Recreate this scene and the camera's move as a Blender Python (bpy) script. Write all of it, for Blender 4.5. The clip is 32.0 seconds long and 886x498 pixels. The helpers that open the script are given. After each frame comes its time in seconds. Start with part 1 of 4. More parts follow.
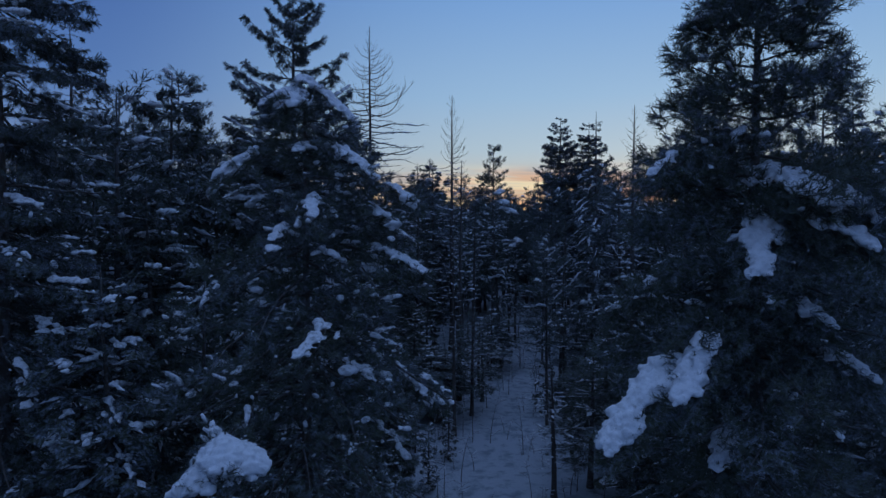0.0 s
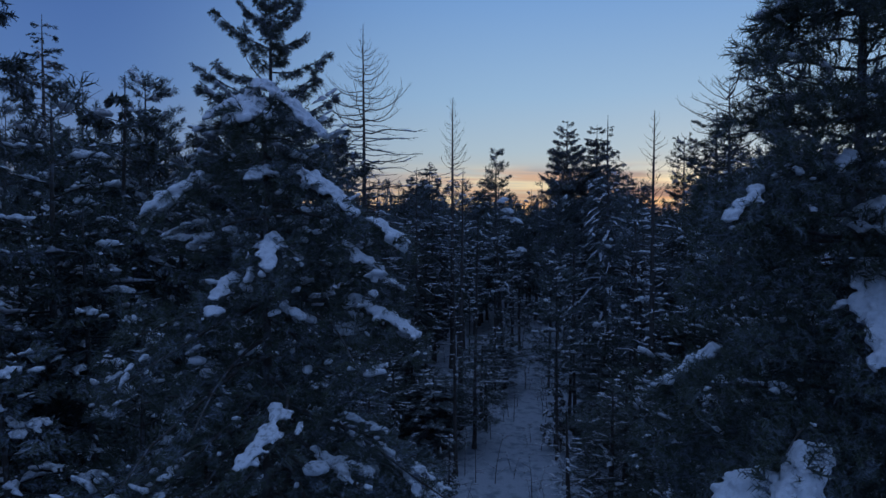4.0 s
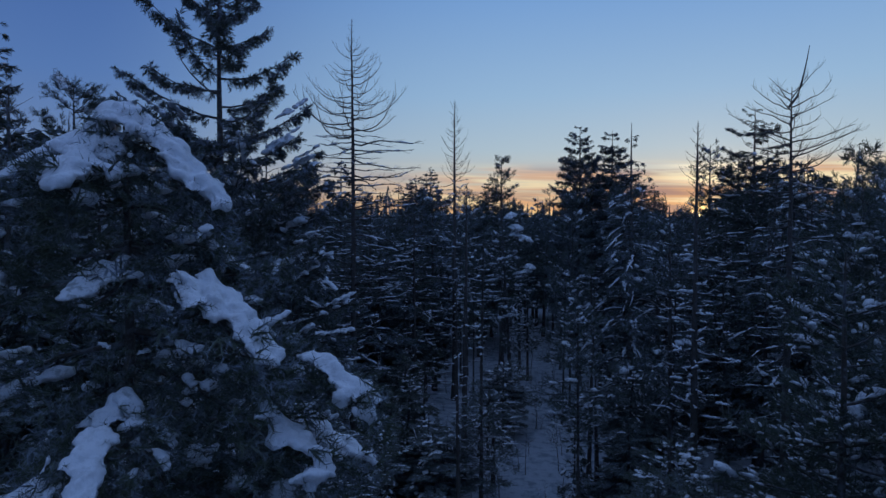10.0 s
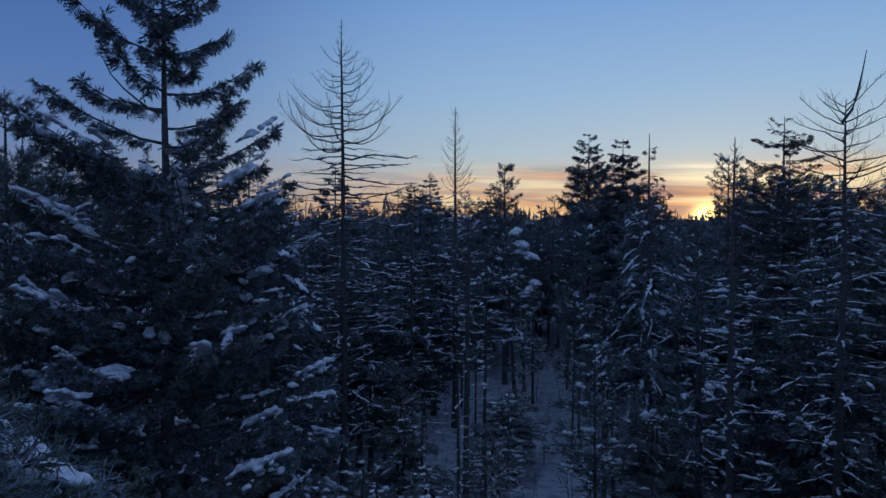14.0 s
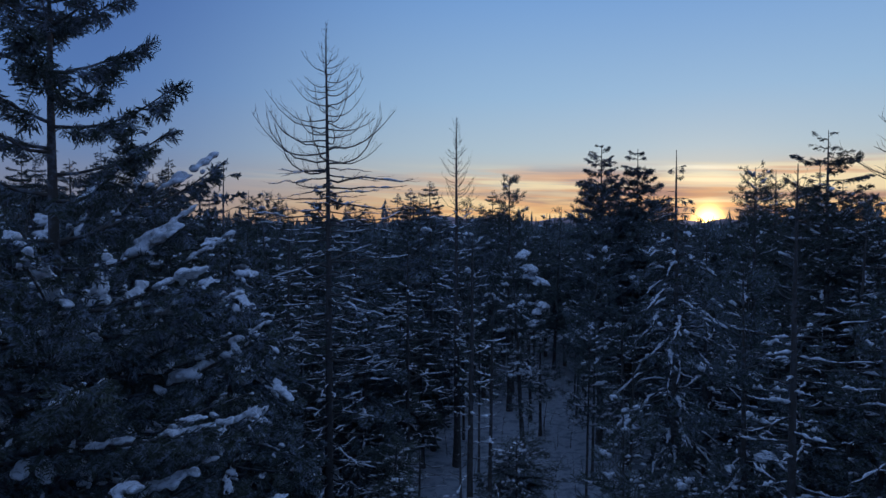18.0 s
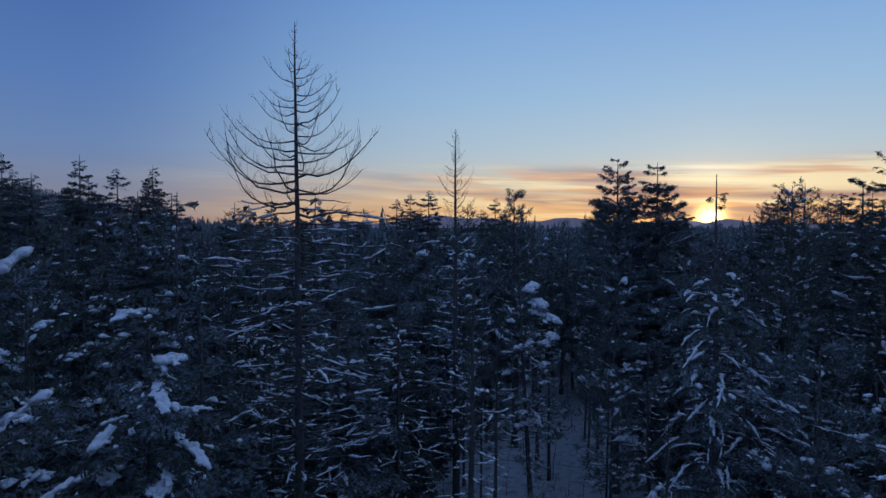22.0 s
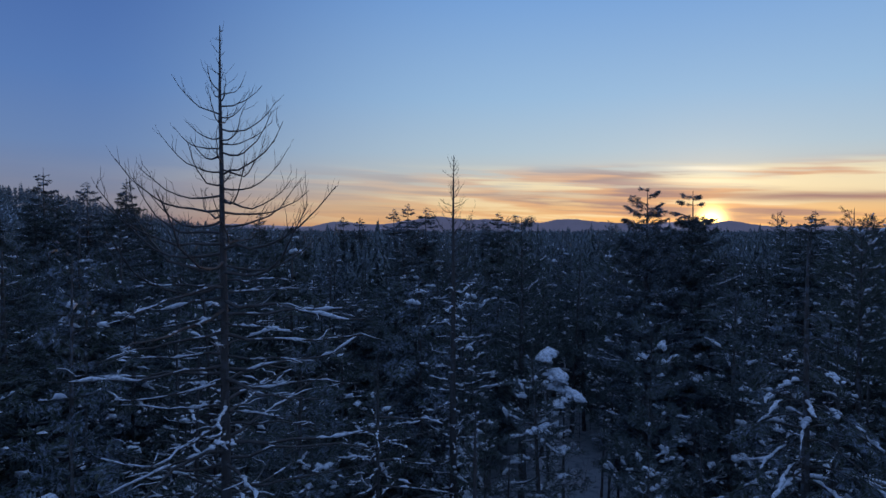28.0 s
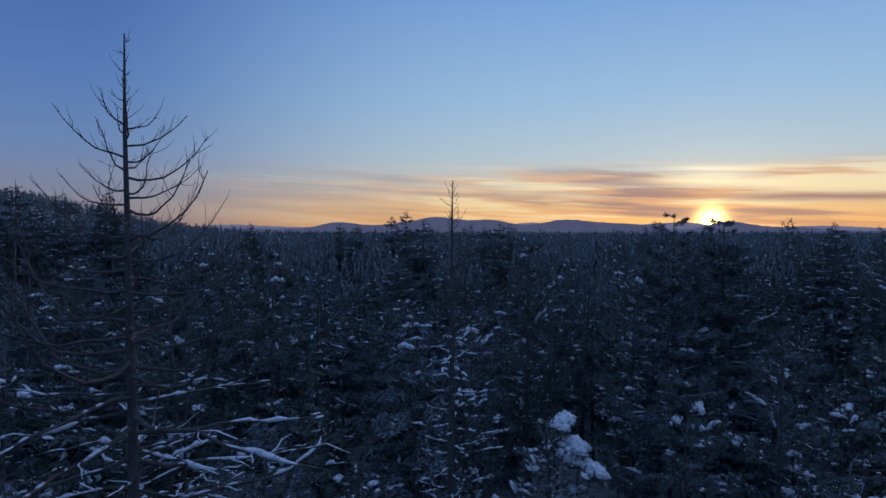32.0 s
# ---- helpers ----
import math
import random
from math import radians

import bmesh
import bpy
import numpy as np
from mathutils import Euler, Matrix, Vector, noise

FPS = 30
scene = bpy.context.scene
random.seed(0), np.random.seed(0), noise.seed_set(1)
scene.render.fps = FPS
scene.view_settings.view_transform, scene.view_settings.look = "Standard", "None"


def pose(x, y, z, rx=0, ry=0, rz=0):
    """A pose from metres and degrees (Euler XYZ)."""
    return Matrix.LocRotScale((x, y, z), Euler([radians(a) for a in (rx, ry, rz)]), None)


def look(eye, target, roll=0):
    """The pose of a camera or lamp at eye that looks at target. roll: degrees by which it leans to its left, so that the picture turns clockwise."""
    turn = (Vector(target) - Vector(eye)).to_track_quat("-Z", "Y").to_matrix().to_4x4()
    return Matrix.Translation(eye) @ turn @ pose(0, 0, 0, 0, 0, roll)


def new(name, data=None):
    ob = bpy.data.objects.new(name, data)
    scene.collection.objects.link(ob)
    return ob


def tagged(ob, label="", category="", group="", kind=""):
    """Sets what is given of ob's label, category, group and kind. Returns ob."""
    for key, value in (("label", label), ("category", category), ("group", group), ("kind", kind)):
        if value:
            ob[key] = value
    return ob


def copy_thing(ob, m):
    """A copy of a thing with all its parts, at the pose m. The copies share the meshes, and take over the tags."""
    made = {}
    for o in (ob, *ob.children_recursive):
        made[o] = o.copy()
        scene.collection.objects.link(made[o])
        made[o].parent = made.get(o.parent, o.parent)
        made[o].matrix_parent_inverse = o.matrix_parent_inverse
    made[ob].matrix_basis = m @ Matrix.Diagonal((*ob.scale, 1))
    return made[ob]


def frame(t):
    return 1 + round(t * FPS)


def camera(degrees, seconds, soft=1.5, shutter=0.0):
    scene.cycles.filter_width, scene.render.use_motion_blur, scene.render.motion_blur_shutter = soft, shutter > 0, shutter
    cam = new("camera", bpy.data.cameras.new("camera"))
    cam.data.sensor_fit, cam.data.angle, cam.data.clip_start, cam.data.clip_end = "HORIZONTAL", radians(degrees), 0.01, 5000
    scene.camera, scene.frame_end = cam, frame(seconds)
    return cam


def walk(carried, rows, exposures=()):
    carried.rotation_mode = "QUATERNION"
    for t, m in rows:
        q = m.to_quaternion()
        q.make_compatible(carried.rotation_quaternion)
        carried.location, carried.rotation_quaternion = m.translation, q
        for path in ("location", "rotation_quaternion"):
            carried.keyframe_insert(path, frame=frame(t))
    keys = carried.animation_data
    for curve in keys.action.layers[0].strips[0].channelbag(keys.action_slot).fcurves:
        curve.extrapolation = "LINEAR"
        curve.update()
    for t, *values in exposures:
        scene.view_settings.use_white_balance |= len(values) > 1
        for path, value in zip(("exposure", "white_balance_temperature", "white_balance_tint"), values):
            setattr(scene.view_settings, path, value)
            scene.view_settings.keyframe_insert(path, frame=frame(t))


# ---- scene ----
cam = camera(70.0, 32.0, soft=1.5)
# seconds, x, y, z above the snow, yaw, pitch, roll: a slow climbing flight ahead
FLIGHT = [
    (0, -.101, -7.274, 12.09, -.317, -1.832, -.092), (2, -.056, -5.527, 12.57, -.290, -1.834, -.072),
    (4, -.034, -3.781, 13.02, -.259, -1.841, -.044), (6, -.035, -1.888, 13.51, -.221, -1.852, -.013),
    (8, 0, 0, 14.03, -.162, -1.896, .009), (10, .036, 1.709, 14.57, -.111, -1.945, .020),
    (12, .057, 3.438, 15.19, -.070, -1.961, .023), (14, .108, 5.232, 15.74, -.048, -1.925, .025),
    (16, .141, 7.206, 16.38, -.027, -1.873, .044), (18, .160, 9.480, 17.14, .024, -1.825, .069),
    (20, .290, 12.026, 17.99, .100, -1.815, .089), (22, .442, 14.639, 18.81, .188, -1.830, .074),
    (24, .615, 17.158, 19.63, .230, -1.831, .022), (26, .687, 19.540, 20.41, .241, -1.805, -.033),
    (28, .710, 21.844, 21.22, .260, -1.765, -.062), (30, .782, 24.149, 22.03, .260, -1.750, -.046),
    (32, .820, 26.499, 22.84, .259, -1.737, -.021)]
walk(cam, [(t, pose(x, y, z, 90 + pitch, roll, yaw)) for t, x, y, z, yaw, pitch, roll in FLIGHT],
     [(0, -0.04), (6, -0.10), (13, -0.08), (19, -0.05), (25, 0.0), (32, 0.0)])

# ---- sky, sun ----
SUN_AZ, SUN_EL = radians(22.7), radians(0.75)
SUN_DIR = (math.sin(SUN_AZ) * math.cos(SUN_EL), math.cos(SUN_AZ) * math.cos(SUN_EL), math.sin(SUN_EL))


class Nodes:
    """Short hand for node trees."""

    def __init__(self, tree):
        self.tree = tree
        tree.nodes.clear()

    def add(self, kind):
        return self.tree.nodes.new(kind)

    def link(self, a, b):
        self.tree.links.new(a, b)

    def put(self, socket, value):
        if isinstance(value, bpy.types.NodeSocket):
            self.link(value, socket)
        else:
            socket.default_value = value

    def math(self, op, a, b=0.0, c=0.0, clamp=False):
        node = self.add("ShaderNodeMath")
        node.operation, node.use_clamp = op, clamp
        for socket, value in zip(node.inputs, (a, b, c)):
            self.put(socket, value)
        return node.outputs[0]

    def ramp(self, fac, stops, interpolation="EASE"):
        node = self.add("ShaderNodeValToRGB")
        r = node.color_ramp
        r.interpolation = interpolation
        while len(r.elements) < len(stops):
            r.elements.new(0.5)
        for element, (place, colour) in zip(r.elements, stops):
            element.position = place
            element.color = (*colour, 1)
        self.put(node.inputs[0], fac)
        return node.outputs[0]

    def mix(self, fac, a, b, blend="MIX"):
        node = self.add("ShaderNodeMix")
        node.data_type, node.blend_type = "RGBA", blend
        for socket, value in ((node.inputs[0], fac), (node.inputs[6], a), (node.inputs[7], b)):
            self.put(socket, (*value, 1) if isinstance(value, tuple) and len(value) == 3 else value)
        return node.outputs[2]

    def noise(self, vector, scale, detail=4.0, rough=0.55):
        node = self.add("ShaderNodeTexNoise")
        if vector is not None:
            self.link(vector, node.inputs["Vector"])
        node.inputs["Scale"].default_value = scale
        node.inputs["Detail"].default_value = detail
        node.inputs["Roughness"].default_value = rough
        return node.outputs[0]


world = bpy.data.worlds.new("dawn_sky")
scene.world = world
world.use_nodes = True
n = Nodes(world.node_tree)
where = n.add("ShaderNodeTexCoord").outputs["Generated"]
sky = n.add("ShaderNodeTexSky")
sky.sky_type, sky.sun_disc, sky.sun_elevation, sky.sun_rotation = "NISHITA", False, radians(2.0), SUN_AZ
sky.altitude, sky.air_density, sky.dust_density, sky.ozone_density = 300, 1.0, 0.3, 4.0


def srgb(r, g, b):
    return tuple((v / 255 / 12.92) if v < 10.3 else ((v / 255 + 0.055) / 1.055) ** 2.4 for v in (r, g, b))


split = n.add("ShaderNodeSeparateXYZ")
n.link(where, split.inputs[0])
dx, dy, dz = split.outputs
flat = n.math("SQRT", n.math("ADD", n.math("MULTIPLY", dx, dx), n.math("MULTIPLY", dy, dy)))
facing = n.math("DIVIDE", n.math("ADD", n.math("MULTIPLY", dx, math.sin(SUN_AZ)), n.math("MULTIPLY", dy, math.cos(SUN_AZ))), n.math("MAXIMUM", flat, 0.001))
toward = n.add("ShaderNodeMapRange")
toward.interpolation_type = "SMOOTHSTEP"
n.put(toward.inputs[0], facing)
toward.inputs[1].default_value, toward.inputs[2].default_value = 0.60, 1.0
height = n.math("MAXIMUM", dz, 0.0)
away = n.ramp(height, [(0.0, srgb(130, 118, 136)), (0.06, srgb(126, 132, 162)), (0.12, srgb(109, 134, 182)), (0.21, srgb(91, 125, 185)),
                       (0.35, srgb(73, 107, 173)), (0.55, srgb(112, 148, 212)), (1.0, srgb(138, 170, 230))], "LINEAR")
near_sun = n.ramp(height, [(0.0, srgb(246, 178, 104)), (0.035, srgb(236, 192, 140)), (0.075, srgb(206, 202, 192)), (0.12, srgb(184, 203, 216)), (0.2, srgb(160, 194, 226)),
                           (0.35, srgb(124, 168, 224)), (0.6, srgb(126, 164, 222)), (1.0, srgb(138, 170, 230))], "LINEAR")
dawn = n.mix(toward.outputs[0], away, near_sun)
behind = n.add("ShaderNodeMapRange")
behind.interpolation_type = "SMOOTHSTEP"
n.put(behind.inputs[0], facing)
behind.inputs[1].default_value, behind.inputs[2].default_value = 0.4, -0.8
dusk = n.math("MULTIPLY", behind.outputs[0], n.math("SUBTRACT", 1.0, height))
dawn = n.mix(n.math("MULTIPLY", dusk, 0.12), dawn, srgb(44, 62, 104))
air = n.mix(1.0, sky.outputs[0], (0.22, 0.22, 0.22), "MULTIPLY")
dawn = n.mix(0.15, dawn, air)
# long thin cloud streaks low over the sunrise
bearing = n.math("ARCTAN2", dx, dy)
streak = n.add("ShaderNodeCombineXYZ")
n.put(streak.inputs[0], n.math("MULTIPLY", bearing, 4.0))
n.put(streak.inputs[1], n.math("ADD", n.math("MULTIPLY", dz, 62.0), n.math("MULTIPLY", bearing, 2.6)))
cloud = n.noise(streak.outputs[0], 1.0, 5, 0.55)
tone = n.noise(streak.outputs[0], 0.62, 3, 0.5)
low = n.ramp(height, [(0.0, (0.55, 0.55, 0.55)), (0.03, (1, 1, 1)), (0.078, (1, 1, 1)), (0.105, (0, 0, 0))])
beside = n.math("SUBTRACT", bearing, SUN_AZ)
wide = n.math("POWER", 2.718, n.math("MULTIPLY", n.math("MULTIPLY", beside, beside), -4.5))
thick = n.math("MULTIPLY", n.math("MULTIPLY", n.ramp(cloud, [(0.36, (0, 0, 0)), (0.52, (1, 1, 1))]), low), wide)
lit = n.ramp(tone, [(0.42, srgb(156, 122, 124)), (0.49, srgb(226, 168, 124)), (0.56, srgb(255, 232, 184))])
dawn = n.mix(n.math("MULTIPLY", thick, 0.85), dawn, lit)
# white-hot streaks over the sun and a long mauve bar below them
for rise_at, deep, reach, shift, colour, amount in ((0.088, 0.0035, 0.055, 0.0, (255, 246, 222), 0.9), (0.071, 0.008, 0.085, -0.01, (255, 242, 204), 0.95),
                                                    (0.050, 0.0075, 0.22, 0.13, (158, 120, 118), 0.9), (0.067, 0.003, 0.10, -0.13, (190, 160, 152), 0.6)):
    a = n.math("DIVIDE", n.math("SUBTRACT", bearing, SUN_AZ + shift), reach)
    e = n.math("DIVIDE", n.math("SUBTRACT", n.math("ADD", dz, n.math("MULTIPLY", beside, 0.03)), rise_at), deep)
    e = n.math("ADD", e, n.math("MULTIPLY", n.math("SUBTRACT", cloud, 0.5), 3.0))
    shape = n.math("POWER", 2.718, n.math("MULTIPLY", n.math("ADD", n.math("MULTIPLY", a, a), n.math("MULTIPLY", e, e)), -1.0))
    dawn = n.mix(n.math("MULTIPLY", shape, amount), dawn, srgb(*colour))
# the sun's disc on the skyline, and the bright air round it
aim = n.add("ShaderNodeVectorMath")
aim.operation = "DOT_PRODUCT"
n.link(where, aim.inputs[0])
aim.inputs[1].default_value = SUN_DIR
off = n.math("SQRT", n.math("MULTIPLY", n.math("MAXIMUM", n.math("SUBTRACT", 1.0, aim.outputs["Value"]), 0.0), 2.0))
core = n.math("POWER", 2.718, n.math("MULTIPLY", n.math("MULTIPLY", off, off), -4200.0))
halo = n.math("POWER", 2.718, n.math("MULTIPLY", off, -24.0))
glow = n.mix(1.0, n.mix(1.0, (1.0, 0.66, 0.20), core, "MULTIPLY"), (6.0, 6.0, 6.0), "MULTIPLY")
dawn = n.mix(1.0, dawn, glow, "ADD")
dawn = n.mix(1.0, dawn, n.mix(1.0, (0.46, 0.26, 0.06), halo, "MULTIPLY"), "ADD")
back = n.add("ShaderNodeBackground")
n.put(back.inputs[0], dawn)
n.put(back.inputs[1], 1.0)
n.link(back.outputs[0], n.add("ShaderNodeOutputWorld").inputs[0])

sun = new("sun", bpy.data.lights.new("sun", "SUN"))
sun.data.energy, sun.data.angle, sun.data.color = 0.5, radians(0.5), (1.0, 0.55, 0.25)
sun.matrix_world = look((0, 0, 60), Vector((0, 0, 60)) - Vector(SUN_DIR))


# ---- materials ----
def material(name, rough=0.8, metal=0.0):
    m = bpy.data.materials.new(name)
    m.use_nodes = True
    nodes = Nodes(m.node_tree)
    bsdf = nodes.add("ShaderNodeBsdfPrincipled")
    bsdf.inputs["Roughness"].default_value = rough
    bsdf.inputs["Metallic"].default_value = metal
    nodes.link(bsdf.outputs[0], nodes.add("ShaderNodeOutputMaterial").inputs[0])
    return m, nodes, bsdf


def bump(nodes, bsdf, height, strength, distance):
    node = nodes.add("ShaderNodeBump")
    node.inputs["Strength"].default_value = strength
    node.inputs["Distance"].default_value = distance
    nodes.link(height, node.inputs["Height"])
    nodes.link(node.outputs[0], bsdf.inputs["Normal"])


def needles(name, dark, light, warm, frost_haze):
    m, k, bsdf = material(name, 0.65)
    place = k.add("ShaderNodeTexCoord").outputs["Object"]
    island = k.add("ShaderNodeNewGeometry").outputs["Random Per Island"]
    whole = k.add("ShaderNodeObjectInfo").outputs["Random"]
    c = k.mix(k.noise(place, 0.9, 3), dark, light)
    c = k.mix(k.math("MULTIPLY", island, 0.5), c, warm)
    c = k.mix(k.math("MULTIPLY", whole, 0.45), c, light)
    # hoarfrost in patches and single shoots, with bluish air haze put into its colour
    rime_haze = k.ramp(k.noise(place, 7.0, 4, 0.65), [(0.44, (0, 0, 0)), (0.62, (1, 1, 1))])
    c = k.mix(k.math("MULTIPLY", k.math("ADD", k.math("MULTIPLY", rime_haze, frost_haze), k.math("MULTIPLY", island, 0.14)), k.math("ADD", k.math("MULTIPLY", whole, 1.1), 0.6)), c, (0.29, 0.33, 0.39))
    k.link(c, bsdf.inputs["Base Color"])
    bsdf.inputs["Specular IOR Level"].default_value = 0.2
    return m


def bark(name, dark, light, flake, frost_haze):
    m, k, bsdf = material(name, 0.9)
    place = k.add("ShaderNodeTexCoord").outputs["Object"]
    stretch = k.add("ShaderNodeMapping")
    stretch.inputs["Scale"].default_value = (1, 1, 0.25)
    k.link(place, stretch.inputs[0])
    grain = k.noise(stretch.outputs[0], 14, 6, 0.65)
    patch = k.noise(place, 1.1, 3)
    c = k.mix(grain, dark, light)
    c = k.mix(k.math("MULTIPLY", patch, 0.5), c, flake)
    # pale blue-grey patches: snow dust, and the veil of haze painted over dark bark
    rime_haze = k.ramp(k.noise(place, 5.0, 4, 0.65), [(0.46, (0, 0, 0)), (0.64, (1, 1, 1))])
    c = k.mix(k.math("MULTIPLY", rime_haze, frost_haze), c, (0.30, 0.34, 0.40))
    k.link(c, bsdf.inputs["Base Color"])
    bump(k, bsdf, grain, 0.7, 0.03)
    return m


def snow_look(name, grain_scale, deep, poking):
    m, k, bsdf = material(name, 0.75)
    place = k.add("ShaderNodeTexCoord").outputs["Object"]
    big = k.noise(place, 0.35, 4)
    fine = k.noise(place, grain_scale, 5, 0.6)
    c = k.mix(big, (0.70, 0.72, 0.76), (0.82, 0.83, 0.84))
    c = k.mix(k.math("MULTIPLY", fine, 0.3), c, (0.60, 0.62, 0.66))
    # needles and twigs that poke through
    shoots = k.ramp(k.noise(place, 8.5, 5, 0.7), [(0.50, (0, 0, 0)), (0.60, (1, 1, 1))])
    c = k.mix(k.math("MULTIPLY", shoots, poking), c, (0.09, 0.10, 0.08))
    k.link(c, bsdf.inputs["Base Color"])
    bsdf.inputs["Specular IOR Level"].default_value = 0.25
    bump(k, bsdf, fine, 0.5, deep)
    return m


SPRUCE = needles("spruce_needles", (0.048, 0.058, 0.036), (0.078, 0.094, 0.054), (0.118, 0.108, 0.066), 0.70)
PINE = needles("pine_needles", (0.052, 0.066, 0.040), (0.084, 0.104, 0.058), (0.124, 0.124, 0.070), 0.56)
BARK = bark("conifer_bark", (0.035, 0.026, 0.020), (0.10, 0.078, 0.060), (0.13, 0.12, 0.11), 0.4)
PALE_BARK = bark("weathered_larch_bark", (0.036, 0.029, 0.025), (0.095, 0.078, 0.066), (0.12, 0.11, 0.10), 0.12)
SNOW = snow_look("clinging_snow", 16, 0.04, 0.5)
DEEP_SNOW = snow_look("pillow_snow", 16, 0.05, 0.15)


# ---- mesh tools ----
class Soup:
    """Gathers blocks of like shapes for meshes; each copy may belong to one bough (its owner)."""

    def __init__(self):
        self.blocks = []

    def add(self, points, faces, owner=None, slot=0, smooth=True):
        points = np.asarray(points, float)
        if points.ndim == 2:
            points = points[None]
        if len(points):
            owner = np.zeros(len(points), int) if owner is None else np.asarray(owner)
            self.blocks.append((points, np.asarray(faces, np.int64), owner, slot, smooth))

    def mesh(self, name, mats, owner=None):
        me = bpy.data.meshes.new(name)
        co, loops, sizes, slots, softs, count = [], [], [], [], [], 0
        for points, faces, owners, slot, smooth in self.blocks:
            p = points if owner is None else points[owners == owner]
            if not len(p):
                continue
            m, k = p.shape[:2]
            f = (faces[None] + (np.arange(m) * k)[:, None, None] + count).reshape(-1, faces.shape[1])
            co.append(p.reshape(-1, 3))
            loops.append(f.ravel())
            sizes.append(np.full(len(f), faces.shape[1]))
            slots.append(np.full(len(f), slot))
            softs.append(np.full(len(f), smooth))
            count += m * k
        for mat in mats:
            me.materials.append(mat)
        if not count:
            return me
        co, loops, sizes = np.concatenate(co), np.concatenate(loops), np.concatenate(sizes)
        me.vertices.add(len(co))
        me.vertices.foreach_set("co", co.ravel())
        me.loops.add(len(loops))
        me.loops.foreach_set("vertex_index", loops)
        me.polygons.add(len(sizes))
        me.polygons.foreach_set("loop_start", np.concatenate([[0], np.cumsum(sizes)[:-1]]))
        me.polygons.foreach_set("material_index", np.concatenate(slots))
        me.polygons.foreach_set("use_smooth", np.concatenate(softs))
        me.update(calc_edges=True)
        return me


def unit(v):
    return v / np.maximum(np.linalg.norm(v, axis=-1, keepdims=True), 1e-9)


def tubes(soup, paths, radii, sides=5, flat=1.0, owner=None, slot=0):
    """Many tapered tubes at once: paths (B, S, 3), radii (B, S)."""
    if not len(paths):
        return
    b, s, _ = paths.shape
    along = unit(np.gradient(paths, axis=1))
    ref = np.where(np.abs(along[..., 2:3]) > 0.9, [[[1.0, 0, 0]]], [[[0, 0, 1.0]]])
    side = unit(np.cross(along, ref))
    top = np.cross(side, along)
    turn = np.arange(sides) * 2 * np.pi / sides + 0.4
    ring = (np.cos(turn)[:, None] * side[:, :, None, :] + flat * np.sin(turn)[:, None] * top[:, :, None, :])
    points = paths[:, :, None, :] + ring * radii[:, :, None, None]
    index = np.arange(s * sides).reshape(s, sides)
    a, c = index[:-1], index[1:]
    quads = np.stack([a, np.roll(a, -1, 1), np.roll(c, -1, 1), c], -1).reshape(-1, 4)
    soup.add(points.reshape(b, s * sides, 3), quads, owner, slot)


def stamped(soup, shape, places, along, up, sizes, rng, twist=0.5, owner=None, slot=0, smooth=True):
    """Copies one small shape (points, tris) to many places, its x along the given way."""
    points, tris = shape
    m = len(places)
    if not m:
        return
    x = unit(along)
    y = unit(np.cross(up, x) + 1e-6)
    z = np.cross(x, y)
    a = rng.normal(0, twist, m)[:, None]
    y, z = y * np.cos(a) + z * np.sin(a), z * np.cos(a) - y * np.sin(a)
    sizes = np.asarray(sizes, float)
    if sizes.ndim == 1:
        sizes = np.repeat(sizes[:, None], 3, 1)
    basis = np.stack([x * sizes[:, 0:1], y * sizes[:, 1:2], z * sizes[:, 2:3]], 1)
    soup.add(np.einsum("pk,mkj->mpj", points, basis) + places[:, None, :], tris, owner, slot, smooth)


def brush(start, end, count, needle, w, core, phase=0.0):
    """A shoot set round with needles: a thin core and narrow triangles that lean forward."""
    start, end = np.array(start, float), np.array(end, float)
    axis = unit(end - start)
    one = unit(np.cross(axis, (0.31, 0.17, 0.93)))
    two = np.cross(axis, one)
    points = []
    middle = start + (end - start) * 0.45
    for side in (one, two):
        points += [start, middle + side * core, end, start, end, middle - side * core]
    for k in range(count):
        foot = start + (end - start) * ((k + 0.5) / count)
        turn = 2.4 * k + phase
        way = unit(axis * 0.75 + (one * math.cos(turn) + two * math.sin(turn)) * 0.95) * needle
        points += [foot - axis * w, foot + axis * w, foot + way]
    return points


def spray_shape(rng, pairs, count, w, core):
    """A flat spruce twig with side twigs, hanging a little."""
    points = brush((0, 0, 0), (1, 0, -0.12), count, 0.13, w, core)
    for k in range(pairs):
        s = 0.08 + 0.75 * k / pairs
        for sign in (-1, 1):
            l = 0.55 * (1.05 - s) + 0.1 * rng.random()
            points += brush((s, 0, -0.12 * s), (s + l * 0.75, sign * l, -0.12 * s - 0.25 * l + 0.14 * rng.normal()), count, 0.12, w, core, rng.uniform(0, 6))
    return np.array(points), np.arange(len(points)).reshape(-1, 3)


def tuft_shape(rng, shoots, count, w, core):
    """A little bunch of pine shoots."""
    points = []
    for k in range(shoots):
        a = 6.283 * k / shoots + rng.normal(0, 0.4)
        out = 0.0 if k == 0 else 0.5
        points += brush((0, 0, 0), (0.9 - 0.3 * out, out * math.cos(a), out * math.sin(a)), count, 0.34, w, core, rng.uniform(0, 6))
    return np.array(points), np.arange(len(points)).reshape(-1, 3)


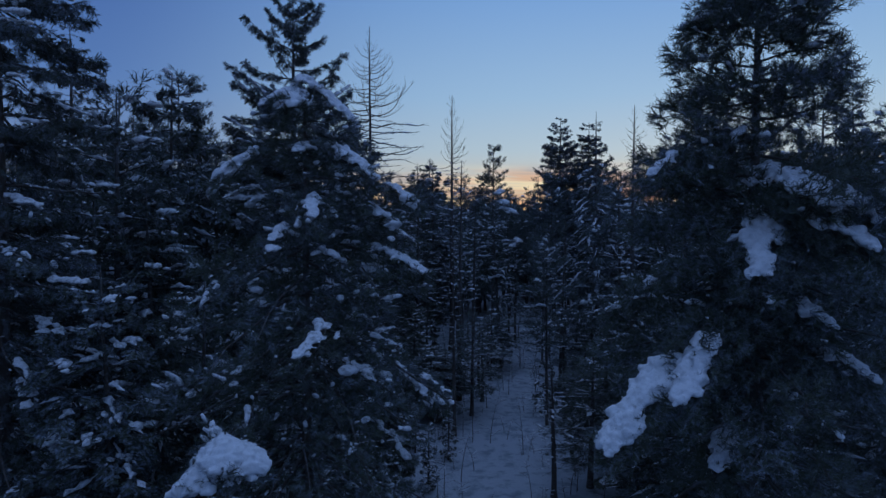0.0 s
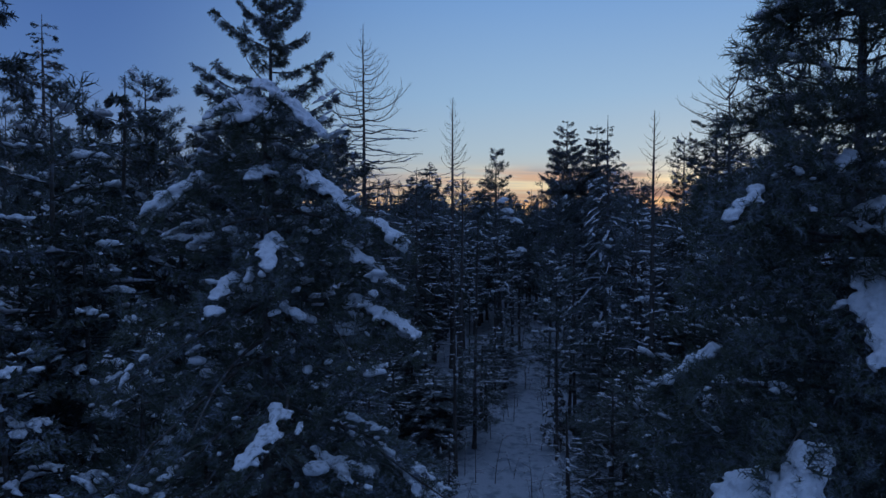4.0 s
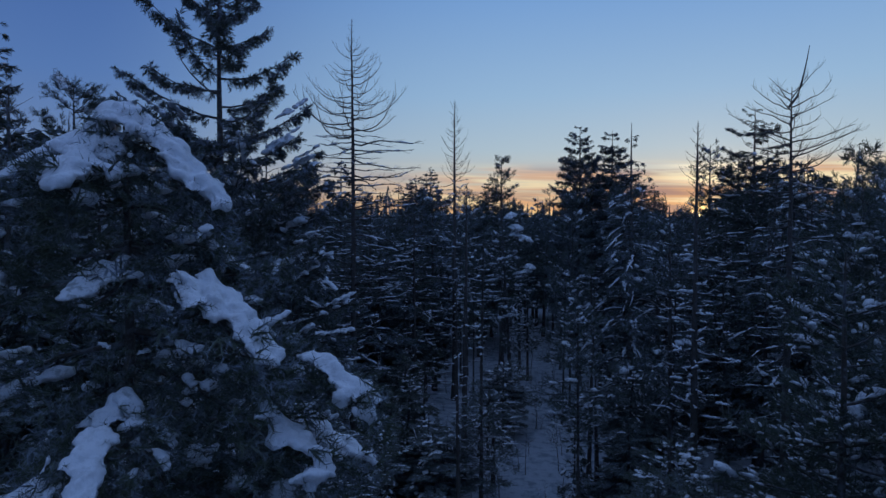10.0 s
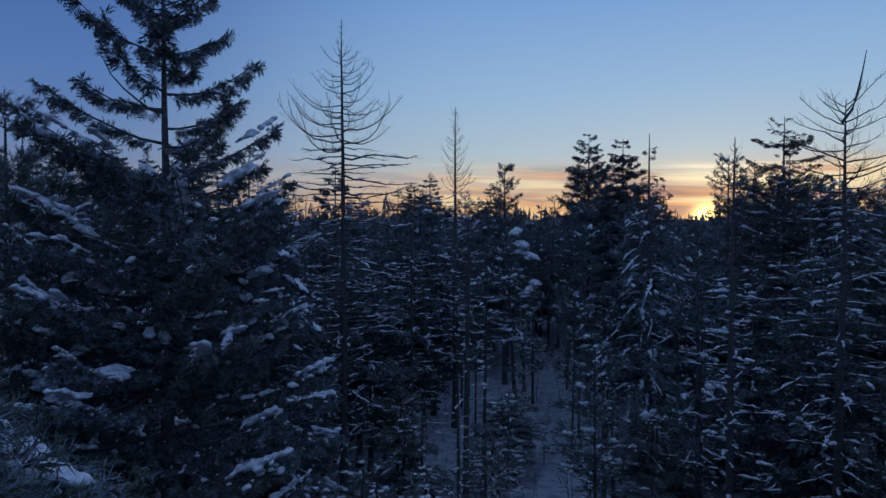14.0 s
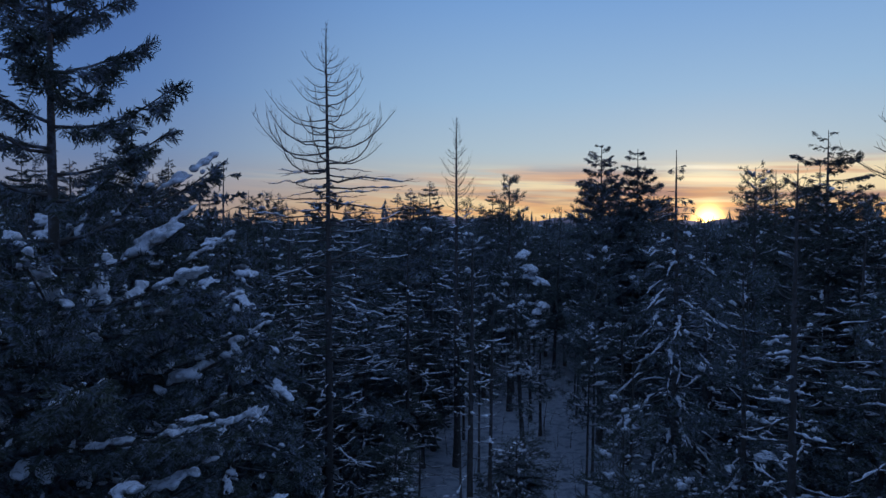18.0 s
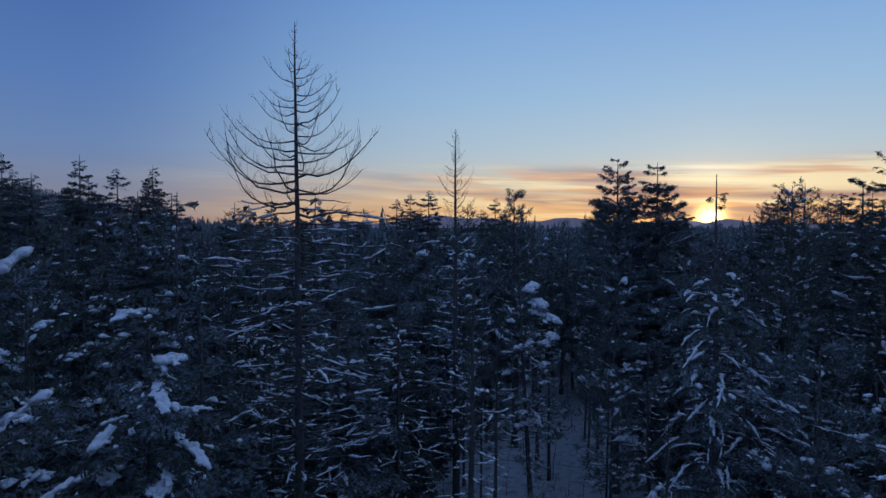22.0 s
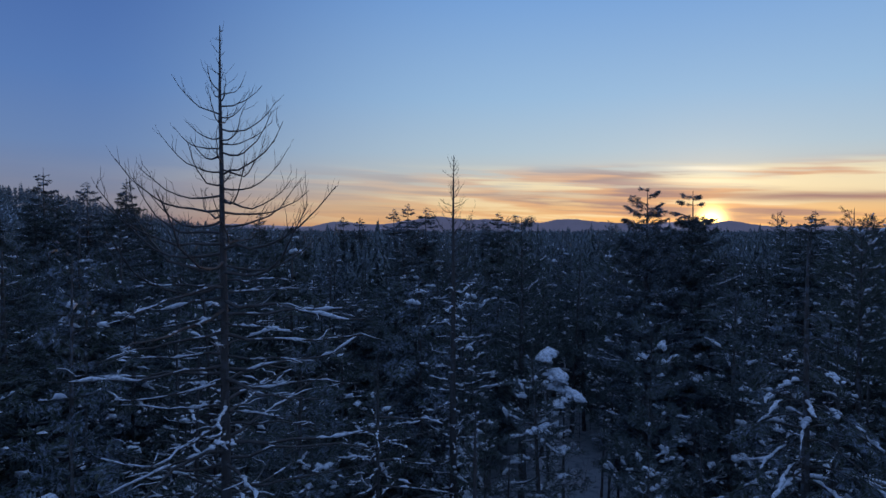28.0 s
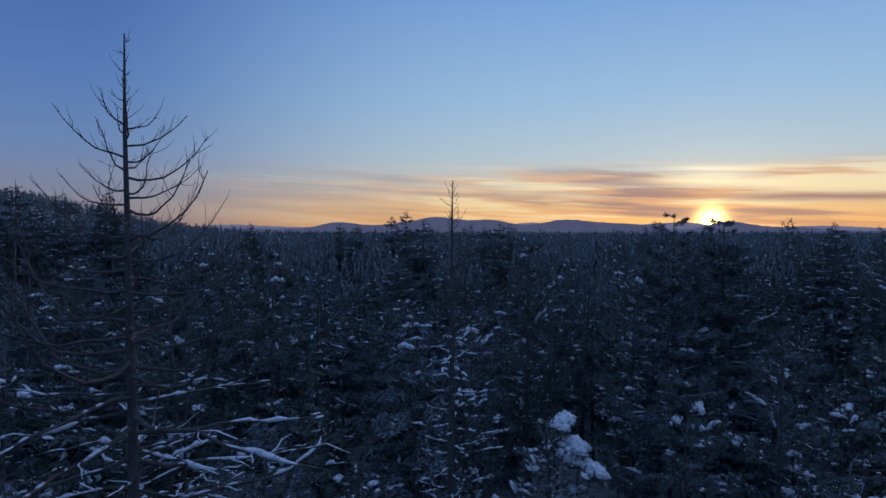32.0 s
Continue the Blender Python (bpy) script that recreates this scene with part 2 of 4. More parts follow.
def lump_shape(rng, level, rough):
    """A soft uneven lump of snow, flat below."""
    bm = bmesh.new()
    bmesh.ops.create_icosphere(bm, subdivisions=level, radius=1.0)
    off = Vector(rng.uniform(-50, 50, 3))
    for v in bm.verts:
        v.co *= 1 + rough * noise.noise(v.co * 1.7 + off) + 0.5 * rough * noise.noise(v.co * 4.0 + off)
        if v.co.z < -0.25:
            v.co.z = -0.25 + 0.25 * (v.co.z + 0.25)
    bm.verts.ensure_lookup_table()
    points = np.array([v.co[:] for v in bm.verts])
    tris = np.array([[v.index for v in f.verts] for f in bm.faces])
    bm.free()
    return points, tris


SHAPES = np.random.default_rng(5)
SPRAYS = [[spray_shape(SHAPES, *v) for k in range(3)] for v in ((4, 1, 0.045, 0.085), (4, 4, 0.035, 0.055), (5, 4, 0.04, 0.04))]
TUFTS = [[tuft_shape(SHAPES, *v) for k in range(3)] for v in ((3, 6, 0.036, 0.055), (3, 9, 0.03, 0.045), (3, 14, 0.024, 0.05))]
LUMPS = [lump_shape(SHAPES, 2, 0.65) for k in range(4)]
PEBBLES = [lump_shape(SHAPES, 1, 0.6) for k in range(4)]
BITS = [(np.array([(1, 0, 0), (0, 1, 0), (-1, 0, 0), (0, -1, 0), (0.1, -0.05, 0.9)], float), np.array([(0, 1, 4), (1, 2, 4), (2, 3, 4), (3, 0, 4)]))]


def scatter(soup, shapes, places, along, up, sizes, rng, twist, owner, slot=0, smooth=True):
    """Stamps a random one of several shapes at each place."""
    pick = rng.integers(0, len(shapes), len(places))
    sizes, owner = np.asarray(sizes), np.asarray(owner)
    for k, shape in enumerate(shapes):
        on = pick == k
        stamped(soup, shape, places[on], along[on], up[on], sizes[on], rng, twist, owner[on], slot, smooth)


def lumps(soup, shapes, places, sizes, rng, owner, flat=0.6, along=None, stretch=1.1):
    """Snow lumps of several shapes, lying level."""
    m = len(places)
    turn = rng.uniform(0, 2 * np.pi, m)
    way = np.stack([np.cos(turn), np.sin(turn), np.zeros(m)], 1) if along is None else along
    box = np.stack([sizes * rng.uniform(0.8, 1.4, m) * stretch, sizes * rng.uniform(0.7, 1.15, m), sizes * flat * rng.uniform(0.7, 1.3, m)], 1)
    scatter(soup, shapes, places, way, np.repeat([[0.0, 0, 1]], m, 0), box, rng, 0.15, owner)


# ---- how a conifer grows ----
def boughs(rng, heights, lengths, rise, curl, steps=6, wander=0.12, bow=2.0):
    """Paths of branches out of a trunk at the origin: each rises by its slope and curls up or down towards its tip."""
    m = len(heights)
    a = np.arange(m) * 2.39996 + rng.normal(0, 0.35, m)
    s = np.linspace(0, 1, steps)[None, :]
    bend = rng.normal(0, wander, m)[:, None] * s * 2.0
    r = lengths[:, None] * s
    z = heights[:, None] + lengths[:, None] * (rise[:, None] * s + curl[:, None] * s ** bow)
    z = z + np.cumsum(rng.normal(0, 0.017, (m, steps)), 1) * lengths[:, None] * (s > 0)
    bend = bend + np.cumsum(rng.normal(0, 0.03, (m, steps)), 1) * (s > 0)
    return np.stack([r * np.cos(a[:, None] + bend), r * np.sin(a[:, None] + bend), z], -1)


def along_path(paths, which, s):
    """Points and ways at the share s of the paths."""
    steps = paths.shape[1] - 1
    u = np.clip(s, 0, 0.9999) * steps
    i = u.astype(int)
    f = (u - i)[:, None]
    p, q = paths[which, i], paths[which, i + 1]
    return p * (1 - f) + q * f, unit(q - p)


def snow_caps(soup, paths, which, s0, s1, width, rng, owner, steps=6, sides=6, flat=0.6, lift=0.0):
    """Long uneven ridges of snow that lie on branches."""
    m = len(which)
    if not m:
        return
    u = np.linspace(0, 1, steps)
    s = s0[:, None] + (s1 - s0)[:, None] * u[None]
    p, _ = along_path(paths, np.repeat(which, steps), s.ravel())
    p = p.reshape(m, steps, 3)
    r = width[:, None] * np.sqrt(np.sin(np.pi * np.clip(u, 0.02, 0.98)))[None] * rng.uniform(0.22, 1.4, (m, steps))
    p[..., 2] += r * flat * 0.75 + lift
    p[..., :2] += rng.normal(0, 0.3, (m, steps, 2)) * r[..., None]
    tubes(soup, p, r, sides, flat, owner)


def pads(soup, paths, which, s0, s1, width, rng, owner, fine, thick=9):
    """Pillows of snow: many lumps crowded along a stretch of a bough."""
    k = np.repeat(np.arange(len(which)), thick)
    s = s0[k] + (s1 - s0)[k] * rng.random(len(k))
    p, way = along_path(paths, which[k], s)
    side = unit(np.cross(way, [[0, 0, 1.0]]))
    across = rng.normal(0, 0.5, len(k))
    p = p + side * (across * width[k])[:, None] + np.array([[0, 0, 1.0]]) * (width[k] * (0.22 - 0.2 * np.abs(across)))[:, None]
    lumps(soup, LUMPS if fine else PEBBLES, p, width[k] * rng.uniform(0.14, 0.46, len(k)), rng, owner[k], 0.62, unit(way + side * rng.normal(0, 0.6, (len(k), 1))))


def pillows(soup, paths, which, width, lengths, rng, owner, many=120, shapes=None, lift=0.0):
    """Great uneven pillows on the outer end of a bough and its side twigs, sagging over the edges, with gaps where needles poke through."""
    k = np.repeat(np.arange(len(which)), many)
    start = np.clip(1 - 3.0 * width / lengths, 0.15, 0.8)[k]
    u = rng.random(len(k)) ** 0.85
    s = start + (1.02 - start) * u
    p, way = along_path(paths, which[k], s)
    side = unit(np.cross(way, [[0, 0, 1.0]]))
    across = rng.uniform(-1, 1, len(k)) * (0.45 + 0.75 * np.sin(np.pi * np.clip(u, 0.08, 0.92))) * (0.65 + 0.35 * np.sin(u * 9 + k * 1.7)) * (1.2 - 0.6 * u)
    w = width[k]
    p = p + side * (across * w * 0.95)[:, None] + np.array([[0, 0, 1.0]]) * (lift + w * (0.34 - 0.5 * across ** 2 - 0.12 * u))[:, None]
    size = w * rng.uniform(0.10, 0.40, len(k)) * (1.15 - 0.55 * np.abs(across)) * (1.15 - 0.35 * u)
    lumps(soup, shapes or LUMPS, p, size, rng, owner[k], 0.65, unit(way + side * rng.normal(0, 0.5, (len(k), 1))))


def trunk_soup(h, base, lean, rng, sides=9, steps=14, top=0.015):
    soup = Soup()
    z = np.linspace(0, 1, steps)
    wob = np.cumsum(rng.normal(0, 0.012, (steps, 2)), 0) * h * 0.05
    path = np.stack([lean[0] * z + wob[:, 0], lean[1] * z + wob[:, 1], z * h], 1)
    r = base * (1 - z) ** 0.8 + top
    r[0] *= 1.35
    tubes(soup, path[None], r[None], sides)
    return soup, path


def part(name, me, parent, label="", kind=""):
    ob = new(name, me)
    ob.parent = parent
    return tagged(ob, label, kind=kind)


CLUMPS = bpy.data.textures.new("snow_clumps", "CLOUDS")
CLUMPS.noise_scale, CLUMPS.noise_depth, CLUMPS.noise_basis = 0.17, 2, "ORIGINAL_PERLIN"


def tree_thing(name, label, group, trunk, wood, white, mats, count=0, names=("bough", "snow_pad"), smooth_snow=(), merged=False):
    """A tree: an Empty at its foot with its trunk, boughs and snow; the near ones bough by bough."""
    root = tagged(new(name), label, "tree", group)
    part("trunk", trunk.mesh("trunk", [mats[0]]), root)
    if not count:
        part("crown", wood.mesh("crown", mats), root, kind="stuff")
        me = white.mesh("snow", [SNOW])
        if len(me.polygons):
            part("snow", me, root, kind="stuff")
        return root
    for k in range(count):
        me = wood.mesh(names[0], mats, k)
        if not len(me.polygons):
            continue
        bough = part(names[0], me, root)
        me = white.mesh(names[1], [DEEP_SNOW if k in smooth_snow else SNOW], k)
        if len(me.polygons):
            pad = part(names[1], me, bough, "pad of clinging snow", "stuff")
            if k in smooth_snow or merged:
                melt = pad.modifiers.new("merge", "REMESH")
                melt.mode, melt.voxel_size, melt.use_smooth_shade = "VOXEL", 0.036 if k in smooth_snow else 0.04, True
                soft = pad.modifiers.new("soften", "SMOOTH")
                soft.factor, soft.iterations = 0.5, 1
                rough = pad.modifiers.new("clump", "DISPLACE")
                rough.texture, rough.texture_coords, rough.strength, rough.mid_level = CLUMPS, "LOCAL", 0.22 if k in smooth_snow else 0.13, 0.52
    return root


def follow(paths, trunk, h):
    """Shifts branches by the trunk's lean at their height."""
    z = np.clip(paths[:, 0, 2], 0, h)
    for k in (0, 1):
        paths[..., k] += np.interp(z, trunk[:, 2], trunk[:, k])[:, None]
    return paths


def conifer(name, seed, h, label, leaf="spray", foot=3.0, radius=3.0, power=0.5, max_len=9.0, per_m=7.0, thick=12, fine=True, snow=1.0, bare_top=0.0,
            rise=(0.25, -0.25), curl=(0.25, 0.12), lean=(0, 0), girth=0.011, leaf_size=0.42, gaps=0.06, cap=0.11, pad_share=0.15, pad_width=0.3,
            group="", ragged=0.45, laden=0.0, laden_to=0.8, clods=1.0, extra=(), split=None, tip=0.1, leaf_from=0.12, taper_foot=0.5, bits=0.3, level=None, fluff=0.06, hang=0.3, open_top=0.0):
    """A conifer in leaf. The crown goes from h down to foot and widens as radius * share ** power; rise and curl of the boughs at the top and at the foot.
    leaf: flat sprays or needle brushes. extra: boughs of their own with great pillows of snow: tip x, y, z from the tree's foot, width and fall.
    open_top: the share of the crown, from the top, in which the boughs stand apart and their twigs hang like curtains."""
    rng = np.random.default_rng(seed)
    split = fine if split is None else split
    level = int(fine) if level is None else level
    trunk, line = trunk_soup(h, h * girth, lean, rng)
    span = h - foot
    m = int(span * per_m)
    extra = [(*v, 0.25)[:5] for v in extra]
    t = np.sort(rng.random(m)) ** 0.85
    if open_top:
        t = t[(t > open_top) | (np.arange(m) % 4 != 0)]
        m = len(t)
    t = 0.65 * np.round(t * span / 0.4) * 0.4 / span + 0.35 * t
    heights = h - 0.12 - t * (span - 0.12)
    lengths = np.minimum(radius * np.maximum(t, 0.004) ** power, max_len) * (1 - ragged * rng.random(m) ** 1.5) + tip
    lengths *= np.where(t > 0.75, 1 - (t - 0.75) * 4 * taper_foot, 1)
    r = rise[0] + (rise[1] - rise[0]) * t ** 0.5 + rng.normal(0, 0.1, m)
    c = curl[0] + (curl[1] - curl[0]) * t ** 0.5 + rng.normal(0, 0.08, m)
    paths = follow(boughs(rng, heights, lengths, r, c), line, h)
    if extra:
        s = np.linspace(0, 1, 6)[:, None]
        own = []
        for x, y, z, w, slope in extra:
            start = np.array((0, 0, z + slope * math.hypot(x, y)))
            own.append(start * (1 - s) + np.array((x, y, z)) * s + np.array((0, 0, 0.3)) * s * (1 - s) * math.hypot(x, y))
        paths = np.concatenate([paths, np.array(own)])
        lengths = np.concatenate([lengths, [math.hypot(v[0], v[1]) for v in extra]])
        t = np.concatenate([t, np.full(len(extra), 0.5)])
    total = len(paths)
    wood, white = Soup(), Soup()
    every = np.arange(total)
    knots = [0, 1, 2, 3, 4, 5] if fine else [0, 2, 5]
    tubes(wood, paths[:, knots], (0.012 + 0.011 * lengths)[:, None] * np.linspace(1, 0.25, len(knots))[None], 5 if fine else 3, 1, every)
    leafy = rng.random(total) > gaps
    count = np.maximum((thick * np.clip(lengths / 2.0, 0.2, 1.8)).astype(int), 3)
    if extra:
        count[m:] *= 2
    if level == 2:
        count = np.maximum((count * np.where(t > 0.6, 0.45, 1)).astype(int), 3)
    which = np.repeat(every[leafy], count[leafy])
    k = len(which)
    s = rng.uniform(leaf_from, 1.0, k) ** 0.8
    p, way = along_path(paths, which, s)
    side = unit(np.cross(way, [[0, 0, 1.0]])) * rng.choice([-1, 1], k)[:, None]
    up = np.repeat([[0, 0, 1.0]], k, 0)
    reach = np.clip(lengths[which], 0.35, 2.2) * 0.32 * (1.2 - s)
    if leaf == "spray":
        go = unit(way * 0.8 + side * rng.uniform(0.2, 1.2, (k, 1)) + np.array([[0, 0, -hang]]) * rng.uniform(-0.3, 1.6, (k, 1)))
        airy = t[which] < open_top
        go[airy] = unit(way[airy] * 0.7 + side[airy] * rng.uniform(0.0, 0.45, (airy.sum(), 1)) + np.array([[0, 0, -1.0]]) * rng.uniform(-0.25, 1.3, (airy.sum(), 1)))
        reach[airy] *= 0.45
        p = p + side * (reach * rng.random(k))[:, None] - [0, 0, 0.02]
        size = leaf_size * rng.uniform(0.65, 1.35, k) * np.clip(0.55 + 0.35 * lengths[which], 0.5, 1.15)
        scatter(wood, SPRAYS[level], p, go, up, size, rng, 0.55, which, 1, False)
    else:
        go = unit(way * 0.8 + side * rng.uniform(0, 0.9, (k, 1)) + rng.normal(0, 0.35, (k, 3)) + [0, 0, 0.3])
        p = p + side * (reach * 1.4 * rng.random(k))[:, None] + rng.normal(0, 1, (k, 3)) * [0.06, 0.06, fluff]
        size = leaf_size * rng.uniform(0.65, 1.3, k)
        scatter(wood, TUFTS[level], p, go, up, size, rng, 3.0, which, 1, False)
    if snow > 0:
        small = BITS if not fine else PEBBLES
        on = (rng.random(k) < bits * snow) & (t[which] > bare_top)
        q = p[on] + go[on] * (size[on] * rng.uniform(0.1, 0.7, on.sum()))[:, None] + [0, 0, 0.035]
        lumps(white, small, q, clods * ((0.032 if fine else 0.04) + rng.gamma(1.6, 0.022, len(q))), rng, which[on], 0.6, go[on], 1.35)
        can = (t > bare_top * rng.uniform(0.8, 1.4, total)) & (lengths > 0.35)
        ok = np.where((rng.random(total) < (0.7 if fine else 0.38) * snow) & can)[0]
        ok = np.repeat(ok, 2)
        a = rng.uniform(0.1, 0.7, len(ok))
        b = np.minimum(a + rng.uniform(0.15, 0.5, len(ok)), 1.0)
        if level == 2:
            pads(white, paths, ok, a, b, cap * rng.uniform(0.7, 1.9, len(ok)), rng, ok, False, 9)
        else:
            snow_caps(white, paths, ok, a, b, cap * rng.uniform(0.35, 1.15 if fine else 1.5, len(ok)), rng, ok, 10 if fine else 6, 6 if fine else 4, lift=0.06 if fine else 0.03)
        ok = np.where((rng.random(total) < pad_share) & can & (lengths > 0.5))[0]
        a = rng.uniform(0.35, 0.75, len(ok))
        pads(white, paths, ok, a, np.minimum(a + rng.uniform(0.12, 0.4, len(ok)), 1.0), pad_width * rng.uniform(0.5, 1.15, len(ok)), rng, ok, fine, 11 if fine else 7)
    if laden:
        ids = np.where((rng.random(total) < laden) & (t > bare_top) & (t < laden_to) & (lengths > 0.6))[0]
        pillows(white, paths, ids, rng.uniform(0.16, 0.4, len(ids)), lengths[ids], rng, ids, 42, PEBBLES, 0.16)
    if extra:
        ids = np.arange(m, total)
        w = np.array([v[3] for v in extra])
        pillows(white, paths, ids, w, lengths[ids], rng, ids, lift=0.2)
    return tree_thing(name, label, group, trunk, wood, white, [BARK, SPRUCE if leaf == "spray" else PINE], total if split else 0, smooth_snow=set(range(m, total)), merged=level == 2 or laden > 0)


def larch(name, seed, h, label, crown_top=8.0, top_radius=3.0, low_radius=3.2, foot=4.0, per_m=6.5, low_per_m=6.0, fine=True, twigs=9, lean=(0, 0),
          sweep=0.5, top_rise=0.1, girth=0.010, droop=-0.05, power=0.8, group="", snow=1.0, strip=0.075, fork=None, low_curl=0.12,
          spire=0.0, even=0.45, low_even=0.35, wander=0.16, bow=2.0):
    """A leafless larch: upswept bare branches above, long level branches lined with snow below. fork: a second stem: x, y, from z, to z."""
    rng = np.random.default_rng(seed)
    trunk, line = trunk_soup(h, h * girth, lean, rng, 9, 16, 0.012)
    if fork:
        x, y, z0, z1 = fork
        s = np.linspace(0, 1, 7)[:, None]
        stem = np.concatenate([np.array([[x, y]]) * np.sqrt(s), z0 + (z1 - z0) * s], 1)
        tubes(trunk, stem[None], np.linspace(0.06, 0.012, 7)[None], 6)
    m1 = int(crown_top * per_m)
    t1 = (np.arange(m1) + rng.random(m1)) / m1
    h1 = h - 0.15 - t1 * crown_top
    l1 = np.maximum(top_radius * np.where(t1 < spire, 0.4, 1.0) * t1 ** power * rng.uniform(even, 1.1, m1), 0.12)
    p1 = boughs(rng, h1, l1, top_rise + rng.normal(0, 0.08, m1) + 0.5 * (1 - t1) ** 3, sweep * rng.uniform(0.35 + 0.5 * even, 1.4 - 0.2 * even, m1), 8, wander, bow)
    span = h - crown_top - foot
    m2 = int(span * low_per_m)
    t2 = (np.arange(m2) + rng.random(m2)) / max(m2, 1)
    h2 = h - crown_top - t2 * span
    l2 = low_radius * (1 - 0.4 * t2 ** 2) * rng.uniform(low_even, 1.12, m2)
    p2 = boughs(rng, h2, l2, droop + rng.normal(0, 0.07, m2), low_curl + rng.normal(0, 0.06, m2), 8, 0.06)
    p1, p2 = follow(p1, line, h), follow(p2, line, h)
    wood, white = Soup(), Soup()
    taper = np.linspace(1, 0.22, 8)[None]
    id1, id2 = np.arange(m1), m1 + np.arange(m2)
    tubes(wood, p1, (0.011 + 0.011 * l1)[:, None] * taper, 5 if fine else 3, 1, id1)
    tubes(wood, p2, (0.012 + 0.010 * l2)[:, None] * taper, 5 if fine else 3, 1, id2)
    for paths, lengths, many, lift, ids in ((p1, l1, twigs, 0.35, id1), (p2, l2, max(twigs * 0.45, 4), 0.05, id2)):
        which = np.repeat(np.arange(len(paths)), np.maximum((many * lengths / 2.2).astype(int), 2))
        k = len(which)
        p, way = along_path(paths, which, rng.uniform(0.15, 1.0, k))
        side = np.cross(way, [[0, 0, 1.0]]) * rng.choice([-1, 1], k)[:, None]
        go = unit(way * 0.7 + side * rng.uniform(0.2, 1.0, (k, 1)) + rng.normal(0, 0.12 + 0.6 * lift, (k, 3)) + [0, 0, lift])
        l = rng.uniform(0.12, 0.5, k) * (0.45 + 0.3 * lengths[which])
        s = np.linspace(0, 1, 4)[None, :, None]
        sub = p[:, None] + go[:, None] * l[:, None, None] * s + rng.normal(0, 0.05, (k, 4, 3)) * l[:, None, None] * (s > 0)
        sub[:, :, 2] += (0.05 + 0.6 * lift) * l[:, None] * s[..., 0] ** 2
        tubes(wood, sub, np.outer(0.004 + 0.008 * l, [1, 0.85, 0.7, 0.4]), 3, 1, ids[which])
        if lift < 0.2 and snow:
            on = rng.random(k) < 0.15 * snow
            q = sub[on].copy()
            q[:, :, 2] += 0.02
            tubes(white, q, np.outer(rng.uniform(0.012, 0.034, on.sum()), [0.6, 1, 0.9, 0.3]), 4, 0.6, ids[which[on]])
    if snow:
        ok = np.where((rng.random(m2) < 0.92 * snow) & (l2 > 0.5))[0]
        ok = np.repeat(ok, 2)
        a = np.where(np.arange(len(ok)) % 2 == 0, rng.uniform(0.02, 0.2, len(ok)), rng.uniform(0.4, 0.6, len(ok)))
        b = np.minimum(a + rng.uniform(0.2, 0.5, len(ok)), 1)
        snow_caps(white, p2, ok, a, b, strip * rng.uniform(0.35, 1.2, len(ok)), rng, id2[ok], 8 if fine else 5, 5 if fine else 4, 0.7)
        ok = np.where(rng.random(m2) < 0.10)[0]
        a = rng.uniform(0.3, 0.8, len(ok))
        pads(white, p2, ok, a, np.minimum(a + 0.2, 1), rng.uniform(0.12, 0.26, len(ok)), rng, id2[ok], fine, 6)
    return tree_thing(name, label, group, trunk, wood, white, [PALE_BARK], m1 + m2 if fine else 0, ("branch", "snow_ridge"))


# ---- ground, distance ----
def ground_z(x, y):
    """The lie of the land: nearly level, a wooded hill far off to one side."""
    return 5.0 * np.exp(-((x + 150) ** 2 + (y - 200) ** 2) / 7200.0) + 47.0 * np.exp(-(np.minimum(x + 455, 0) ** 2 * 0.2 + np.maximum(x + 455, 0) ** 2 + (y - 610) ** 2) / 29000.0) + 0.25 * np.sin(x * 0.21 + 1) * np.sin(y * 0.17) + 0.1 * np.sin(x * 0.9 + y * 0.5)


def ground_sheet():
    u = np.sinh(np.linspace(-1, 1, 181) * 5.2) / np.sinh(5.2)
    xs, ys = u * 4500, u * 4500 + 30
    gx, gy = np.meshgrid(xs, ys)
    gz = ground_z(gx, gy)
    near = np.hypot(gx, gy - 30) < 150
    gz = gz + np.where(near, 0.06 * np.sin(gx * 2.3 + 1.7 * np.sin(gy)) * np.sin(gy * 2.9), 0)
    index = np.arange(gx.size).reshape(gx.shape)
    quads = np.stack([index[:-1, :-1], index[:-1, 1:], index[1:, 1:], index[1:, :-1]], -1)
    soup = Soup()
    soup.add(np.stack([gx, gy, gz], -1).reshape(-1, 3), quads.reshape(-1, 4))
    m, k, bsdf = material("forest_floor_snow", 0.8)
    place = k.add("ShaderNodeTexCoord").outputs["Object"]
    fine, mid, big = k.noise(place, 9, 5), k.noise(place, 1.3, 5, 0.6), k.noise(place, 0.12, 3)
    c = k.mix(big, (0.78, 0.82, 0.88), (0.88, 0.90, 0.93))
    # twigs in patches; the even blue-grey share paints in the trees' shade
    litter_shade = k.ramp(mid, [(0.46, (0, 0, 0)), (0.66, (1, 1, 1))])
    c = k.mix(k.math("ADD", k.math("MULTIPLY", litter_shade, 0.28), 0.54), c, (0.11, 0.15, 0.19))
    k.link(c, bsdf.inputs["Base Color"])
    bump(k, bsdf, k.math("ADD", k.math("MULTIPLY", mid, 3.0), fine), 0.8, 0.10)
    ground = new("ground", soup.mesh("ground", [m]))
    tagged(ground, "snow-covered forest floor with twigs, the trees' shade put into its blue-grey colour", "ground", kind="structure")


ground_sheet()


